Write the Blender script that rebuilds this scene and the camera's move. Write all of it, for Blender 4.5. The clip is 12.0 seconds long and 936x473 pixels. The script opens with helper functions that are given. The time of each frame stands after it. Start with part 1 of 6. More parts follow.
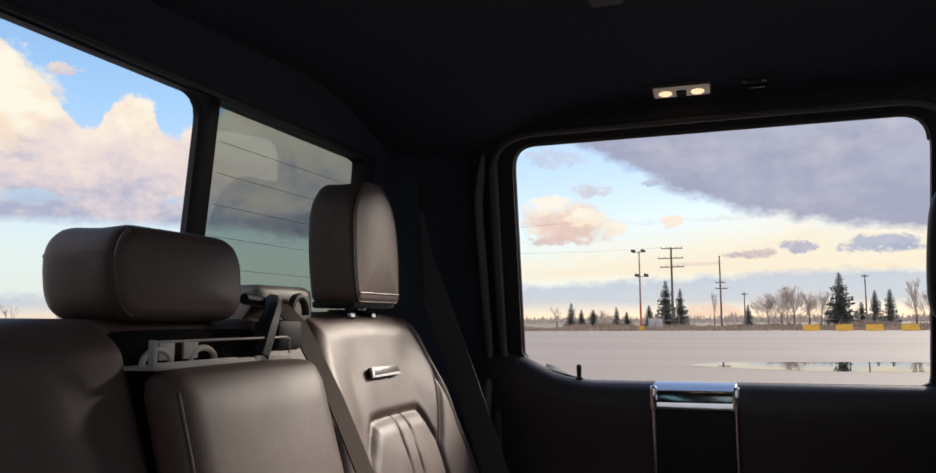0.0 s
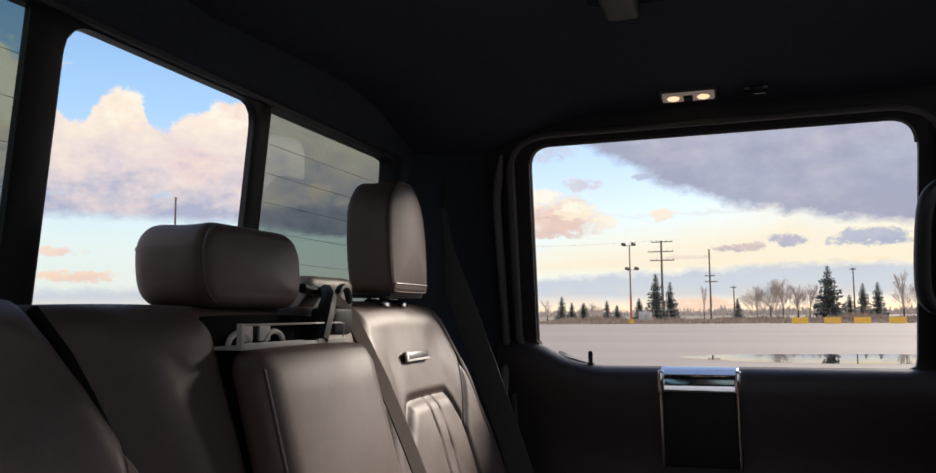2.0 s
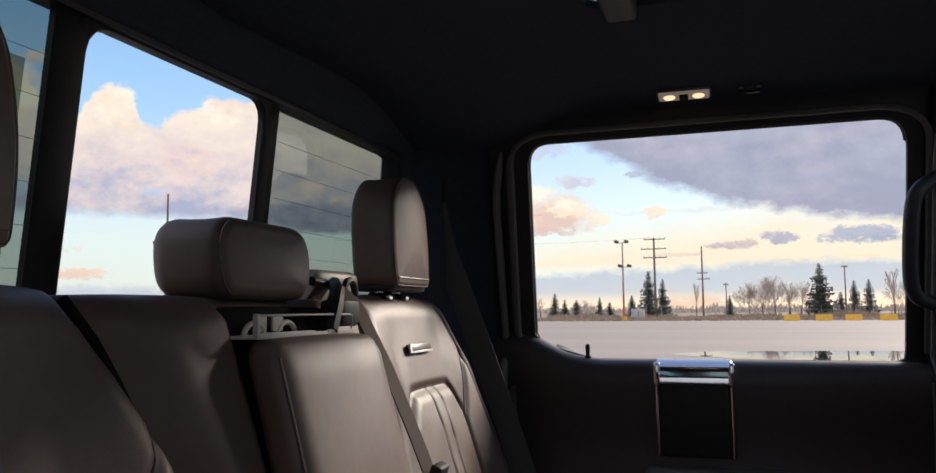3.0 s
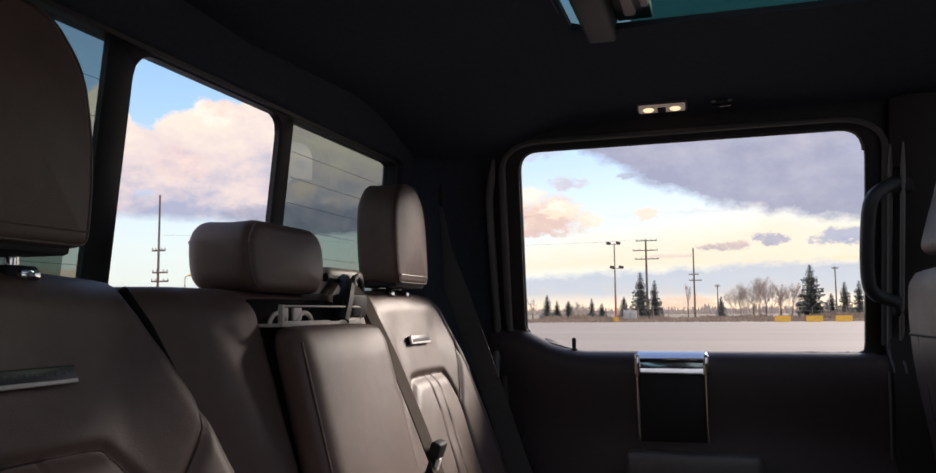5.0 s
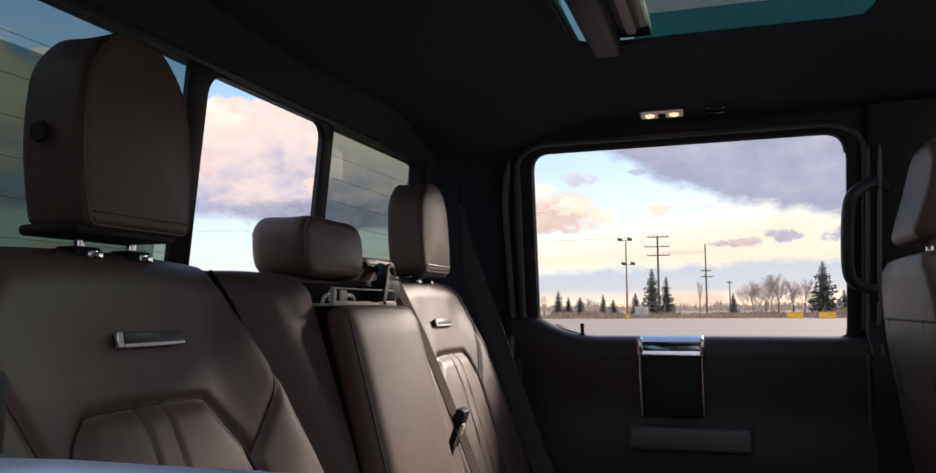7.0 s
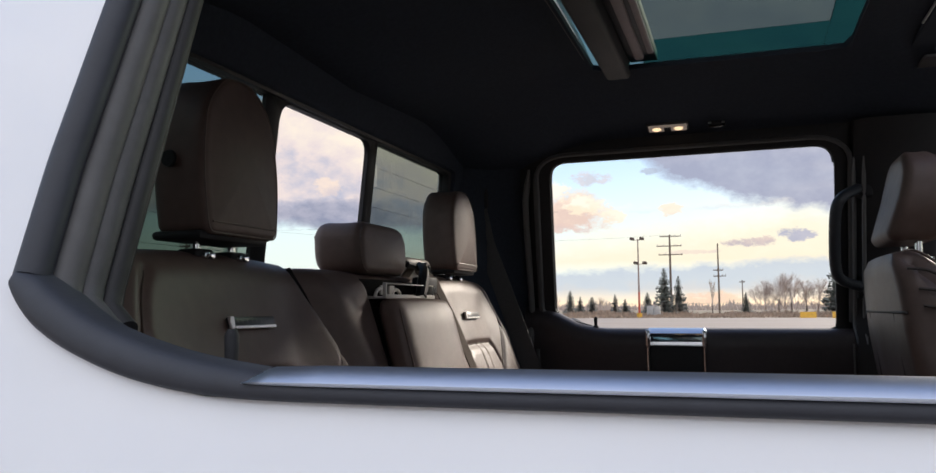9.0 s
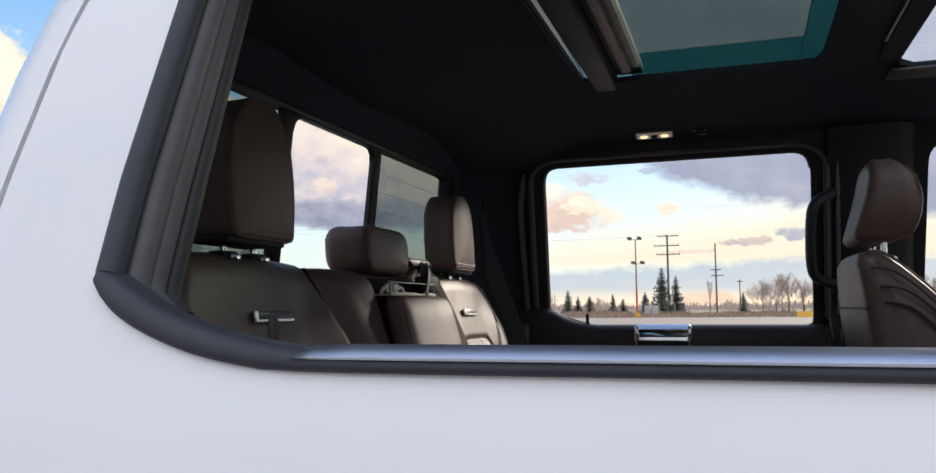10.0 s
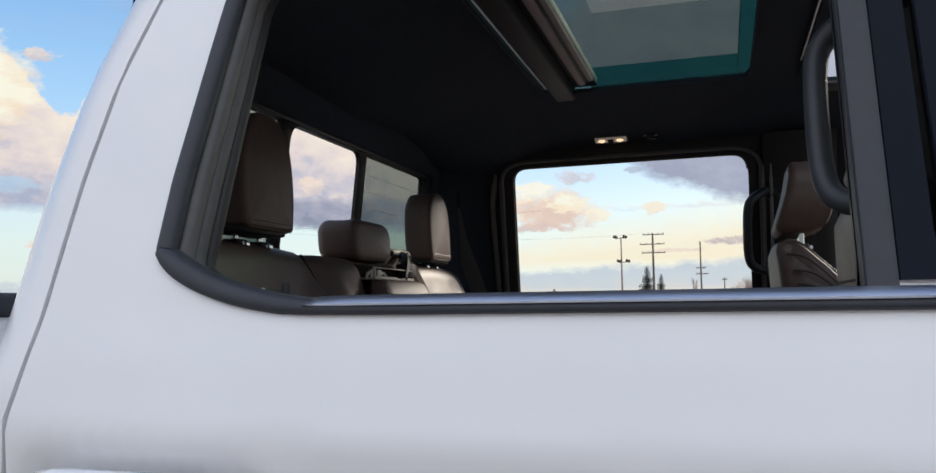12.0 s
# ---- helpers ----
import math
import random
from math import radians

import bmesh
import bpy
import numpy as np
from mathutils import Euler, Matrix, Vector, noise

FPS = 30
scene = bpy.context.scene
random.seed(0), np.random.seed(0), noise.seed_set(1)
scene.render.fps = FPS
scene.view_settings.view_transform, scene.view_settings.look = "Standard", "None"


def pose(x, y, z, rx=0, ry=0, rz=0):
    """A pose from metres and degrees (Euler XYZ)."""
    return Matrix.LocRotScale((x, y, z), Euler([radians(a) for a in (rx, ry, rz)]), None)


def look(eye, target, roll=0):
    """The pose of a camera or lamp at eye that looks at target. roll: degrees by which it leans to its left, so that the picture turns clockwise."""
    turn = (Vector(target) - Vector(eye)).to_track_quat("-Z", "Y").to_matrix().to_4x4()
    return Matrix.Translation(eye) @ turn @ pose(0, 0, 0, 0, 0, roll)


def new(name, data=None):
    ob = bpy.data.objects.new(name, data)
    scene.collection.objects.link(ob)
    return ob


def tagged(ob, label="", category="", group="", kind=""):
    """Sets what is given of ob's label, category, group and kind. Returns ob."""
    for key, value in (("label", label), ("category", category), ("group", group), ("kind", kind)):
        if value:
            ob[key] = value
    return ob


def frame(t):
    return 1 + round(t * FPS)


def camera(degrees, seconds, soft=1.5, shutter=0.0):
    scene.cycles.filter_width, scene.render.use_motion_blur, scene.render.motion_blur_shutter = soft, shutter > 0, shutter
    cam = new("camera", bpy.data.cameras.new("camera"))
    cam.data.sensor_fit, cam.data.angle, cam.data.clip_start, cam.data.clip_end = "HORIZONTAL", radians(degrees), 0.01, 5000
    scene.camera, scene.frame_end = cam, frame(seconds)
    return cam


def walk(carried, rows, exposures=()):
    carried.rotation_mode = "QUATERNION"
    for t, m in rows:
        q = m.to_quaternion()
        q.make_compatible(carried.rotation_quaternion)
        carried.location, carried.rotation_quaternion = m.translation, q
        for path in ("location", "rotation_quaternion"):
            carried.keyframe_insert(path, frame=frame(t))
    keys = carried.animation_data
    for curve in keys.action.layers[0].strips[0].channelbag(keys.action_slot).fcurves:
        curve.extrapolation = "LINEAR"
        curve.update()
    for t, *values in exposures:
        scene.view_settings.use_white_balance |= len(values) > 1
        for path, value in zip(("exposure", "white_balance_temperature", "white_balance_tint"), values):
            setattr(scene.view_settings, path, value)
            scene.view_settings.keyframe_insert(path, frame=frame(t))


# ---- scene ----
cam = camera(60.0, 12.0)
PATH = [
    (0, (0.148, -0.63, 1.4), (-0.487, 1.256, 1.606), -0.4),
    (0.5, (0.14, -0.665, 1.398), (-0.491, 1.222, 1.598), -0.4),
    (1, (0.134, -0.694, 1.394), (-0.492, 1.195, 1.592), -0.5),
    (1.5, (0.13, -0.72, 1.392), (-0.49, 1.171, 1.587), -0.5),
    (2, (0.128, -0.735, 1.393), (-0.485, 1.159, 1.583), -0.5),
    (2.5, (0.128, -0.752, 1.392), (-0.477, 1.146, 1.578), -0.5),
    (3, (0.125, -0.769, 1.387), (-0.472, 1.131, 1.57), -0.5),
    (5, (0.155, -0.882, 1.376), (-0.424, 1.023, 1.562), -0.5),
    (5.5, (0.162, -0.923, 1.367), (-0.418, 0.983, 1.549), -0.4),
    (6, (0.175, -0.964, 1.357), (-0.409, 0.941, 1.54), -0.4),
    (6.5, (0.183, -1.008, 1.353), (-0.41, 0.894, 1.534), -0.4),
    (7, (0.188, -1.039, 1.357), (-0.418, 0.859, 1.534), -0.4),
    (9, (0.216, -1.226, 1.346), (-0.417, 0.663, 1.522), -0.4),
    (9.5, (0.235, -1.28, 1.351), (-0.396, 0.61, 1.527), -0.6),
    (10, (0.25, -1.331, 1.34), (-0.378, 0.56, 1.516), -0.5),
    (10.5, (0.269, -1.387, 1.328), (-0.355, 0.505, 1.504), -0.6),
    (11, (0.291, -1.44, 1.32), (-0.328, 0.454, 1.494), -0.6),
    (11.5, (0.314, -1.486, 1.309), (-0.298, 0.41, 1.481), -0.6),
    (12, (0.347, -1.537, 1.306), (-0.25, 0.364, 1.479), -0.7),
]
walk(cam, [(t, look(eye, target, roll)) for t, eye, target, roll in PATH], [(0, -0.04, 6620, 12), (3, 0.0, 6620, 12), (5, 0.06, 6640, 15), (7, 0.08, 6640, 15), (9, 0.08, 6600, 10), (10, 0.07, 6560, 9), (11, 0.0, 6530, 8), (12, -0.07, 6520, 8)])

# ---------------------------------------------------------------- world and light
D = math.degrees


def world_sky():
    """Evening sky: pale horizon, blue zenith, cumulus banks round the horizon."""
    w = bpy.data.worlds.new("evening_sky")
    scene.world = w
    w.use_nodes = True
    nt = w.node_tree
    nt.nodes.clear()
    link = nt.links.new

    def put(kind, **kw):
        n = nt.nodes.new(kind)
        for k, v in kw.items():
            if k == "op":
                n.operation = v
        return n

    def m(op, a, b=None, c=None, clamp=False):
        n = nt.nodes.new("ShaderNodeMath")
        n.operation = op
        n.use_clamp = clamp
        for i, v in enumerate((a, b, c)):
            if v is None:
                continue
            if isinstance(v, (int, float)):
                n.inputs[i].default_value = v
            else:
                link(v, n.inputs[i])
        return n.outputs[0]

    def mix(f, a, b):
        n = nt.nodes.new("ShaderNodeMix")
        n.data_type = "RGBA"
        for sock, v in ((n.inputs[0], f), (n.inputs[6], a), (n.inputs[7], b)):
            if isinstance(v, (int, float)):
                sock.default_value = v
            elif isinstance(v, tuple):
                sock.default_value = v
            else:
                link(v, sock)
        return n.outputs[2]

    def lin(r, g, b, k=1.0):
        f = lambda c: k * ((c / 255 / 12.92) if c < 10 else ((c / 255 + 0.055) / 1.055) ** 2.4)
        return (f(r), f(g), f(b), 1.0)

    tc = nt.nodes.new("ShaderNodeTexCoord")
    sep = nt.nodes.new("ShaderNodeSeparateXYZ")
    link(tc.outputs["Generated"], sep.inputs[0])
    dx, dy, dz = sep.outputs
    az = m("MULTIPLY", m("ARCTAN2", dx, dy), 180 / math.pi)
    el = m("MULTIPLY", m("ARCSINE", dz), 180 / math.pi)

    def noise_tex(scale, detail, rough, stretch, shift=(0, 0, 0)):
        mp = nt.nodes.new("ShaderNodeMapping")
        mp.inputs["Location"].default_value = tuple(c / scale * 3 for c in shift)
        mp.inputs["Scale"].default_value = (1, 1, stretch)
        link(tc.outputs["Generated"], mp.inputs[0])
        n = nt.nodes.new("ShaderNodeTexNoise")
        n.inputs["Scale"].default_value = scale
        n.inputs["Detail"].default_value = detail
        n.inputs["Roughness"].default_value = rough
        link(mp.outputs[0], n.inputs["Vector"])
        return m("SUBTRACT", n.outputs["Fac"], 0.5)

    big = noise_tex(9.0, 7.0, 0.62, 1.7)
    fine = noise_tex(30.0, 6.0, 0.65, 1.8)
    tiny = noise_tex(85.0, 5.0, 0.7, 1.8)
    # relief: how much the cloud field falls away upwards and towards the sun
    puff = m("SUBTRACT", noise_tex(15.0, 6.0, 0.58, 1.5), noise_tex(15.0, 6.0, 0.58, 1.5, (0.10, 0.0, 0.20)))
    curl = m("SUBTRACT", noise_tex(42.0, 5.0, 0.6, 1.6), noise_tex(42.0, 5.0, 0.6, 1.6, (0.12, 0.0, 0.24)))
    relief = m("ADD", m("MULTIPLY", puff, 1.5), m("MULTIPLY", curl, 0.8))
    veil = noise_tex(5.0, 4.0, 0.5, 3.5)
    wob_large = m("ADD", m("MULTIPLY", big, 1.9), m("ADD", m("MULTIPLY", fine, 0.8), m("MULTIPLY", tiny, 0.22)))
    wob_mid = m("ADD", m("MULTIPLY", big, 0.7), m("ADD", m("MULTIPLY", fine, 1.7), m("MULTIPLY", tiny, 0.6)))
    wob_small = m("ADD", m("MULTIPLY", fine, 2.6), m("MULTIPLY", tiny, 1.5))

    ramp = nt.nodes.new("ShaderNodeValToRGB")
    link(m("DIVIDE", m("ADD", el, 2.0), 62.0, clamp=True), ramp.inputs[0])
    stops = [(0, (200, 190, 180)), (2, (252, 228, 196)), (3.6, (214, 224, 222)), (6.5, (214, 229, 228)), (9, (206, 227, 238)),
             (12, (184, 214, 242)), (16, (160, 202, 242)), (23, (124, 176, 230)), (40, (104, 150, 208)), (62, (84, 124, 184))]
    els = ramp.color_ramp.elements
    while len(els) < len(stops):
        els.new(0.5)
    for e, (p, c) in zip(els, stops):
        e.position = p / 62.0
        e.color = lin(*c)
    sky = nt.nodes.new("ShaderNodeTexSky")
    sky.sky_type = "NISHITA"
    sky.sun_disc = False
    sky.sun_elevation, sky.sun_rotation = radians(SUN_EL), radians(SUN_AZ)
    sk = nt.nodes.new("ShaderNodeMix")
    sk.data_type = "RGBA"
    sk.blend_type = "ADD"
    sk.inputs[0].default_value = 0.03
    link(ramp.outputs[0], sk.inputs[6])
    link(sky.outputs[0], sk.inputs[7])
    col = sk.outputs[2]

    def profile(tab, lo, hi):
        """Elevation along the azimuth, through the points of a table."""
        n = nt.nodes.new("ShaderNodeValToRGB")
        link(m("DIVIDE", m("SUBTRACT", az, lo), hi - lo, clamp=True), n.inputs[0])
        e_ = n.color_ramp.elements
        while len(e_) < len(tab):
            e_.new(0.5)
        for e, (a, v) in zip(e_, tab):
            e.position = (a - lo) / (hi - lo)
            e.color = (v / 30, v / 30, v / 30, 1)
        return m("MULTIPLY", n.outputs[0], 30.0)

    def bank(col, under, over, soft_under, soft_over, rag, tones, bumps, dens=1.0):
        """A long cloud between two profiles; tones from its base to its top."""
        lo = m("ADD", under, m("MULTIPLY", wob_mid, rag[0]))
        hi = m("ADD", over, m("MULTIPLY", wob_mid, rag[1]))
        mask = m("MULTIPLY", m("DIVIDE", m("SUBTRACT", el, lo), soft_under, clamp=True), m("DIVIDE", m("SUBTRACT", hi, el), soft_over, clamp=True))
        v = m("DIVIDE", m("SUBTRACT", el, under), m("SUBTRACT", over, under))
        v = m("ADD", m("ADD", v, m("MULTIPLY", relief, bumps)), m("MULTIPLY", big, 0.35))
        body = mix(m("MULTIPLY", v, 2.0, clamp=True), lin(*tones[0]), lin(*tones[1]))
        body = mix(m("SUBTRACT", m("MULTIPLY", v, 2.0), 1.0, clamp=True), body, lin(*tones[2]))
        return mix(m("MULTIPLY", mask, dens), col, body)

    def flat(v):
        return [(-180, v), (180, v)]

    # pale yellow light and the blue-grey layer low over the lot
    band = [(-30, 2.0), (-13, 2.7), (-5, 3.0), (3, 3.3), (8, 3.3), (30, 3.0)]
    col = bank(col, profile(flat(2.4), -180, 180), profile([(-34, 2.5), (-20, 5.0), (-8, 6.6), (4, 8.4), (14, 8.0), (40, 6.0)], -34, 40), 0.8, 3.2, (0.3, 1.2),
               ((253, 239, 212), (253, 244, 220), (240, 243, 238)), 0.5, 0.9)
    col = bank(col, profile(flat(0.15), -180, 180), profile(band, -30, 30), 1.1, 0.55, (0.15, 0.75), ((222, 216, 211), (203, 213, 224), (196, 207, 222)), 0.5, 0.9)
    # towers and the long shelf beyond the truck bed
    top = [(-64, 13), (-56, 15), (-52, 17.5), (-50.5, 18.2), (-49.2, 17.4), (-47.6, 15.9), (-46.2, 14.4), (-44.7, 12.6), (-43.6, 12.5), (-42.6, 14.2), (-41.3, 15.0), (-40.2, 14.3),
           (-39.7, 12.6), (-38.5, 12.5), (-37.4, 13.4), (-35.6, 14.0), (-34.2, 14.8), (-32.6, 14.5), (-29, 14.6), (-25, 13.0), (-21, 10.5), (-18, 7.0)]
    base = [(-64, 7.0), (-50, 6.1), (-44, 6.2), (-38, 6.1), (-33, 6.0), (-28, 5.4), (-22, 5.2), (-18, 6.5)]
    col = bank(col, profile(base, -64, -18), profile(top, -64, -18), 0.7, 0.30, (0.5, 0.9), ((176, 183, 208), (234, 220, 219), (253, 240, 224)), 0.75, 0.98)

    # (azimuth, elevation, half width, half height, raggedness, sun-side colour, shade colour, density)
    clouds = [
        (-48.6, 13.8, 3.4, 3.6, 0.40, (255, 252, 234), (252, 232, 208), 0.95),
        (-41.2, 13.4, 1.5, 1.7, 0.55, (255, 251, 234), (250, 232, 212), 0.95),
        (-34.6, 13.7, 1.8, 1.1, 0.55, (255, 250, 236), (248, 226, 214), 0.85),
        (-28.0, 6.6, 6.5, 1.3, 0.45, (172, 174, 194), (140, 146, 170), 0.85),
        (-36.8, 10.0, 2.2, 1.3, 0.6, (248, 224, 214), (224, 206, 212), 0.6),
        (-47.4, 7.9, 2.6, 0.55, 0.6, (188, 214, 238), (184, 208, 232), 0.8),
        (-38.9, 7.9, 0.9, 0.5, 0.6, (196, 216, 240), (188, 206, 230), 0.7),
        (-45.8, 15.9, 1.5, 0.42, 0.7, (250, 228, 206), (226, 206, 200), 0.7),
        (-28.4, 8.4, 1.0, 0.8, 0.6, (250, 230, 214), (228, 212, 210), 0.75),
        (-44.8, 4.2, 2.0, 0.4, 0.6, (250, 216, 196), (240, 204, 190), 0.75),
        (-43.4, 2.6, 2.8, 0.5, 0.6, (252, 214, 186), (240, 204, 184), 0.75),
        (-11.7, 6.8, 3.6, 1.9, 0.45, (250, 228, 210), (232, 206, 194), 0.97),
        (-12.6, 8.0, 1.9, 0.85, 0.55, (255, 253, 240), (255, 243, 220), 0.95),
        (-10.1, 7.1, 1.6, 0.75, 0.6, (255, 252, 236), (254, 238, 214), 0.95),
        (-12.2, 5.5, 2.6, 0.42, 0.6, (232, 206, 196), (214, 194, 194), 0.8),
        (-8.4, 6.3, 1.0, 0.5, 0.6, (255, 248, 228), (248, 228, 208), 0.9),
        (-10.0, 9.0, 1.5, 0.62, 0.6, (224, 216, 222), (206, 202, 212), 0.75),
        (-12.8, 11.3, 2.8, 0.8, 0.7, (206, 210, 224), (190, 196, 214), 0.6),
        (-4.4, 6.7, 0.95, 0.55, 0.6, (254, 240, 218), (240, 216, 202), 0.85),
        (-5.6, 9.3, 0.85, 0.32, 0.7, (186, 194, 212), (176, 184, 204), 0.75),
        (0.9, 4.3, 2.0, 0.36, 0.7, (222, 202, 198), (188, 178, 190), 0.85),
        (3.5, 4.7, 1.3, 0.52, 0.6, (190, 190, 208), (166, 172, 198), 0.9),
        (-3.0, 3.7, 2.4, 0.16, 0.7, (236, 216, 206), (222, 206, 204), 0.6),
        (8.6, 4.6, 2.9, 0.62, 0.55, (184, 192, 212), (162, 174, 204), 0.92),
        (8.4, 3.3, 1.6, 0.14, 0.6, (255, 240, 205), (252, 230, 190), 0.9),
        (-2.2, 0.5, 3.0, 0.55, 0.5, (250, 218, 190), (244, 210, 188), 0.8),
    ]
    for a, e, w_, h_, rag, lit, shade, dens in clouds:
        u = m("DIVIDE", m("SUBTRACT", az, a), w_)
        v = m("DIVIDE", m("SUBTRACT", el, e), h_)
        r2 = m("ADD", m("MULTIPLY", u, u), m("MULTIPLY", v, v))
        wob = wob_small if h_ < 1.3 else wob_mid
        body = m("ADD", m("SUBTRACT", 0.9, r2), m("MULTIPLY", wob, rag * 2.6))
        mask = m("MULTIPLY", m("MULTIPLY", body, 1.7, clamp=True), dens)
        tone = m("ADD", m("ADD", m("MULTIPLY", v, 0.5), 0.62), m("ADD", m("MULTIPLY", relief, 2.2), m("MULTIPLY", wob, 0.5)), clamp=True)
        col = mix(mask, col, mix(tone, lin(*shade), lin(*lit)))
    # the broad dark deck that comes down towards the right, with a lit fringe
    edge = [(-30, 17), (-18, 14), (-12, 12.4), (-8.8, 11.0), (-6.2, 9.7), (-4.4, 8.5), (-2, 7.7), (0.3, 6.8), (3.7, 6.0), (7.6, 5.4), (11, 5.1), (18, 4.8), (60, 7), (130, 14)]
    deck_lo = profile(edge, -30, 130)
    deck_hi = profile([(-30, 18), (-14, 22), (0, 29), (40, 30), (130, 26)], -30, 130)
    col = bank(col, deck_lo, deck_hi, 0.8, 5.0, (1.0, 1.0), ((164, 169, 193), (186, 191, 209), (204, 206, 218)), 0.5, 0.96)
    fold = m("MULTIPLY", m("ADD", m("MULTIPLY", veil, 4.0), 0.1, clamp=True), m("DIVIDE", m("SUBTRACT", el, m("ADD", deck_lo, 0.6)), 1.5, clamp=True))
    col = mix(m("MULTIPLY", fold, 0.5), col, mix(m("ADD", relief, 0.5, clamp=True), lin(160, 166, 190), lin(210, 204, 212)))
    # broken cloud over the rest of the sky
    high = m("MULTIPLY", m("ADD", m("MULTIPLY", big, 4.0), 0.35, clamp=True), m("DIVIDE", m("SUBTRACT", el, 22.0), 10.0, clamp=True), clamp=True)
    col = mix(m("MULTIPLY", high, 0.5), col, mix(m("ADD", fine, 0.5, clamp=True), lin(176, 178, 198), lin(238, 230, 226)))
    # unseen bright overcast on the side away from the low sun, added to light the white paint
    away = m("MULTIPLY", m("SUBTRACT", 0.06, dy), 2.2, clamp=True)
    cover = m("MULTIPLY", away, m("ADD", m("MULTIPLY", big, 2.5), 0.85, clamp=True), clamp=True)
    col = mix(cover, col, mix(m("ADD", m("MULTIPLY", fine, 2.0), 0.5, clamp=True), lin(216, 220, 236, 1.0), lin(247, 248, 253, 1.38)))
    # that unseen side is dimmed low and raised high, to light paint over cabin
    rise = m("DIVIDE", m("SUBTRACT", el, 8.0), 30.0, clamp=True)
    away_gain = m("ADD", 1.0, m("MULTIPLY", away, m("SUBTRACT", m("MULTIPLY", rise, 1.0), 0.43)))
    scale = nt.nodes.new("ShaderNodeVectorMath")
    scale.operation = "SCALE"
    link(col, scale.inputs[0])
    link(away_gain, scale.inputs["Scale"])
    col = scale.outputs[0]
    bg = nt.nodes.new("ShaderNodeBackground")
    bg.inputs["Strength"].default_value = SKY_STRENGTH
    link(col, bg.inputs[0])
    out = nt.nodes.new("ShaderNodeOutputWorld")
    link(bg.outputs[0], out.inputs[0])


SUN_AZ, SUN_EL, SKY_STRENGTH = 28.0, 26.2, 1.0
world_sky()
lamp = bpy.data.lights.new("sun", "SUN")
lamp.energy, lamp.angle, lamp.color = 4.6, radians(16), (1.0, 0.90, 0.78)
sun = new("sun", lamp)
sun.matrix_world = look((math.sin(radians(SUN_AZ)) * 50, math.cos(radians(SUN_AZ)) * 50, math.tan(radians(SUN_EL)) * 50), (0, 0, 0))


# ---------------------------------------------------------------- materials
def material(name, base, rough=0.5, metal=0.0, scale=40.0, vary=0.25, bump=0.15, bump_scale=None, coarse=3.0, coat=0.0, spec=0.5, bump_dist=0.002, random_part=0.0):
    """A surface with two scales of variation in colour, and fine relief."""
    mt = bpy.data.materials.new(name)
    mt.use_nodes = True
    nt = mt.node_tree
    b = nt.nodes["Principled BSDF"]
    link = nt.links.new
    tc = nt.nodes.new("ShaderNodeTexCoord")
    n1 = nt.nodes.new("ShaderNodeTexNoise")
    n1.inputs["Scale"].default_value, n1.inputs["Detail"].default_value = scale, 5
    n2 = nt.nodes.new("ShaderNodeTexNoise")
    n2.inputs["Scale"].default_value, n2.inputs["Detail"].default_value = coarse, 4
    link(tc.outputs["Object"], n1.inputs["Vector"])
    link(tc.outputs["Object"], n2.inputs["Vector"])
    add = nt.nodes.new("ShaderNodeMath")
    add.operation = "ADD"
    link(n1.outputs["Fac"], add.inputs[0])
    link(n2.outputs["Fac"], add.inputs[1])
    src = add.outputs[0]
    if random_part:
        info = nt.nodes.new("ShaderNodeObjectInfo")
        ma = nt.nodes.new("ShaderNodeMath")
        ma.operation = "MULTIPLY_ADD"
        link(info.outputs["Random"], ma.inputs[0])
        ma.inputs[1].default_value = random_part
        link(src, ma.inputs[2])
        src = ma.outputs[0]
    r = nt.nodes.new("ShaderNodeMapRange")
    r.inputs["From Min"].default_value, r.inputs["From Max"].default_value = 0.6, 1.4
    r.inputs["To Min"].default_value, r.inputs["To Max"].default_value = 1 - vary, 1 + vary
    link(src, r.inputs["Value"])
    mul = nt.nodes.new("ShaderNodeMix")
    mul.data_type, mul.blend_type = "RGBA", "MULTIPLY"
    mul.inputs[0].default_value = 1.0
    mul.inputs[6].default_value = (*base, 1)
    link(r.outputs[0], mul.inputs[7])
    link(mul.outputs[2], b.inputs["Base Color"])
    rr = nt.nodes.new("ShaderNodeMapRange")
    rr.inputs["From Min"].default_value, rr.inputs["From Max"].default_value = 0.3, 0.7
    rr.inputs["To Min"].default_value, rr.inputs["To Max"].default_value = max(0.02, rough * 0.85), min(1, rough * 1.15)
    link(n2.outputs["Fac"], rr.inputs["Value"])
    link(rr.outputs[0], b.inputs["Roughness"])
    b.inputs["Metallic"].default_value = metal
    b.inputs["Specular IOR Level"].default_value = spec
    if coat:
        b.inputs["Coat Weight"].default_value, b.inputs["Coat Roughness"].default_value = coat, 0.06
    if bump:
        n3 = nt.nodes.new("ShaderNodeTexNoise" if not bump_scale or bump_scale < 0 else "ShaderNodeTexVoronoi")
        n3.inputs["Scale"].default_value = abs(bump_scale or scale * 4)
        link(tc.outputs["Object"], n3.inputs["Vector"])
        bp = nt.nodes.new("ShaderNodeBump")
        bp.inputs["Strength"].default_value, bp.inputs["Distance"].default_value = bump, bump_dist
        link(n3.outputs[0], bp.inputs["Height"])
        link(bp.outputs[0], b.inputs["Normal"])
    return mt


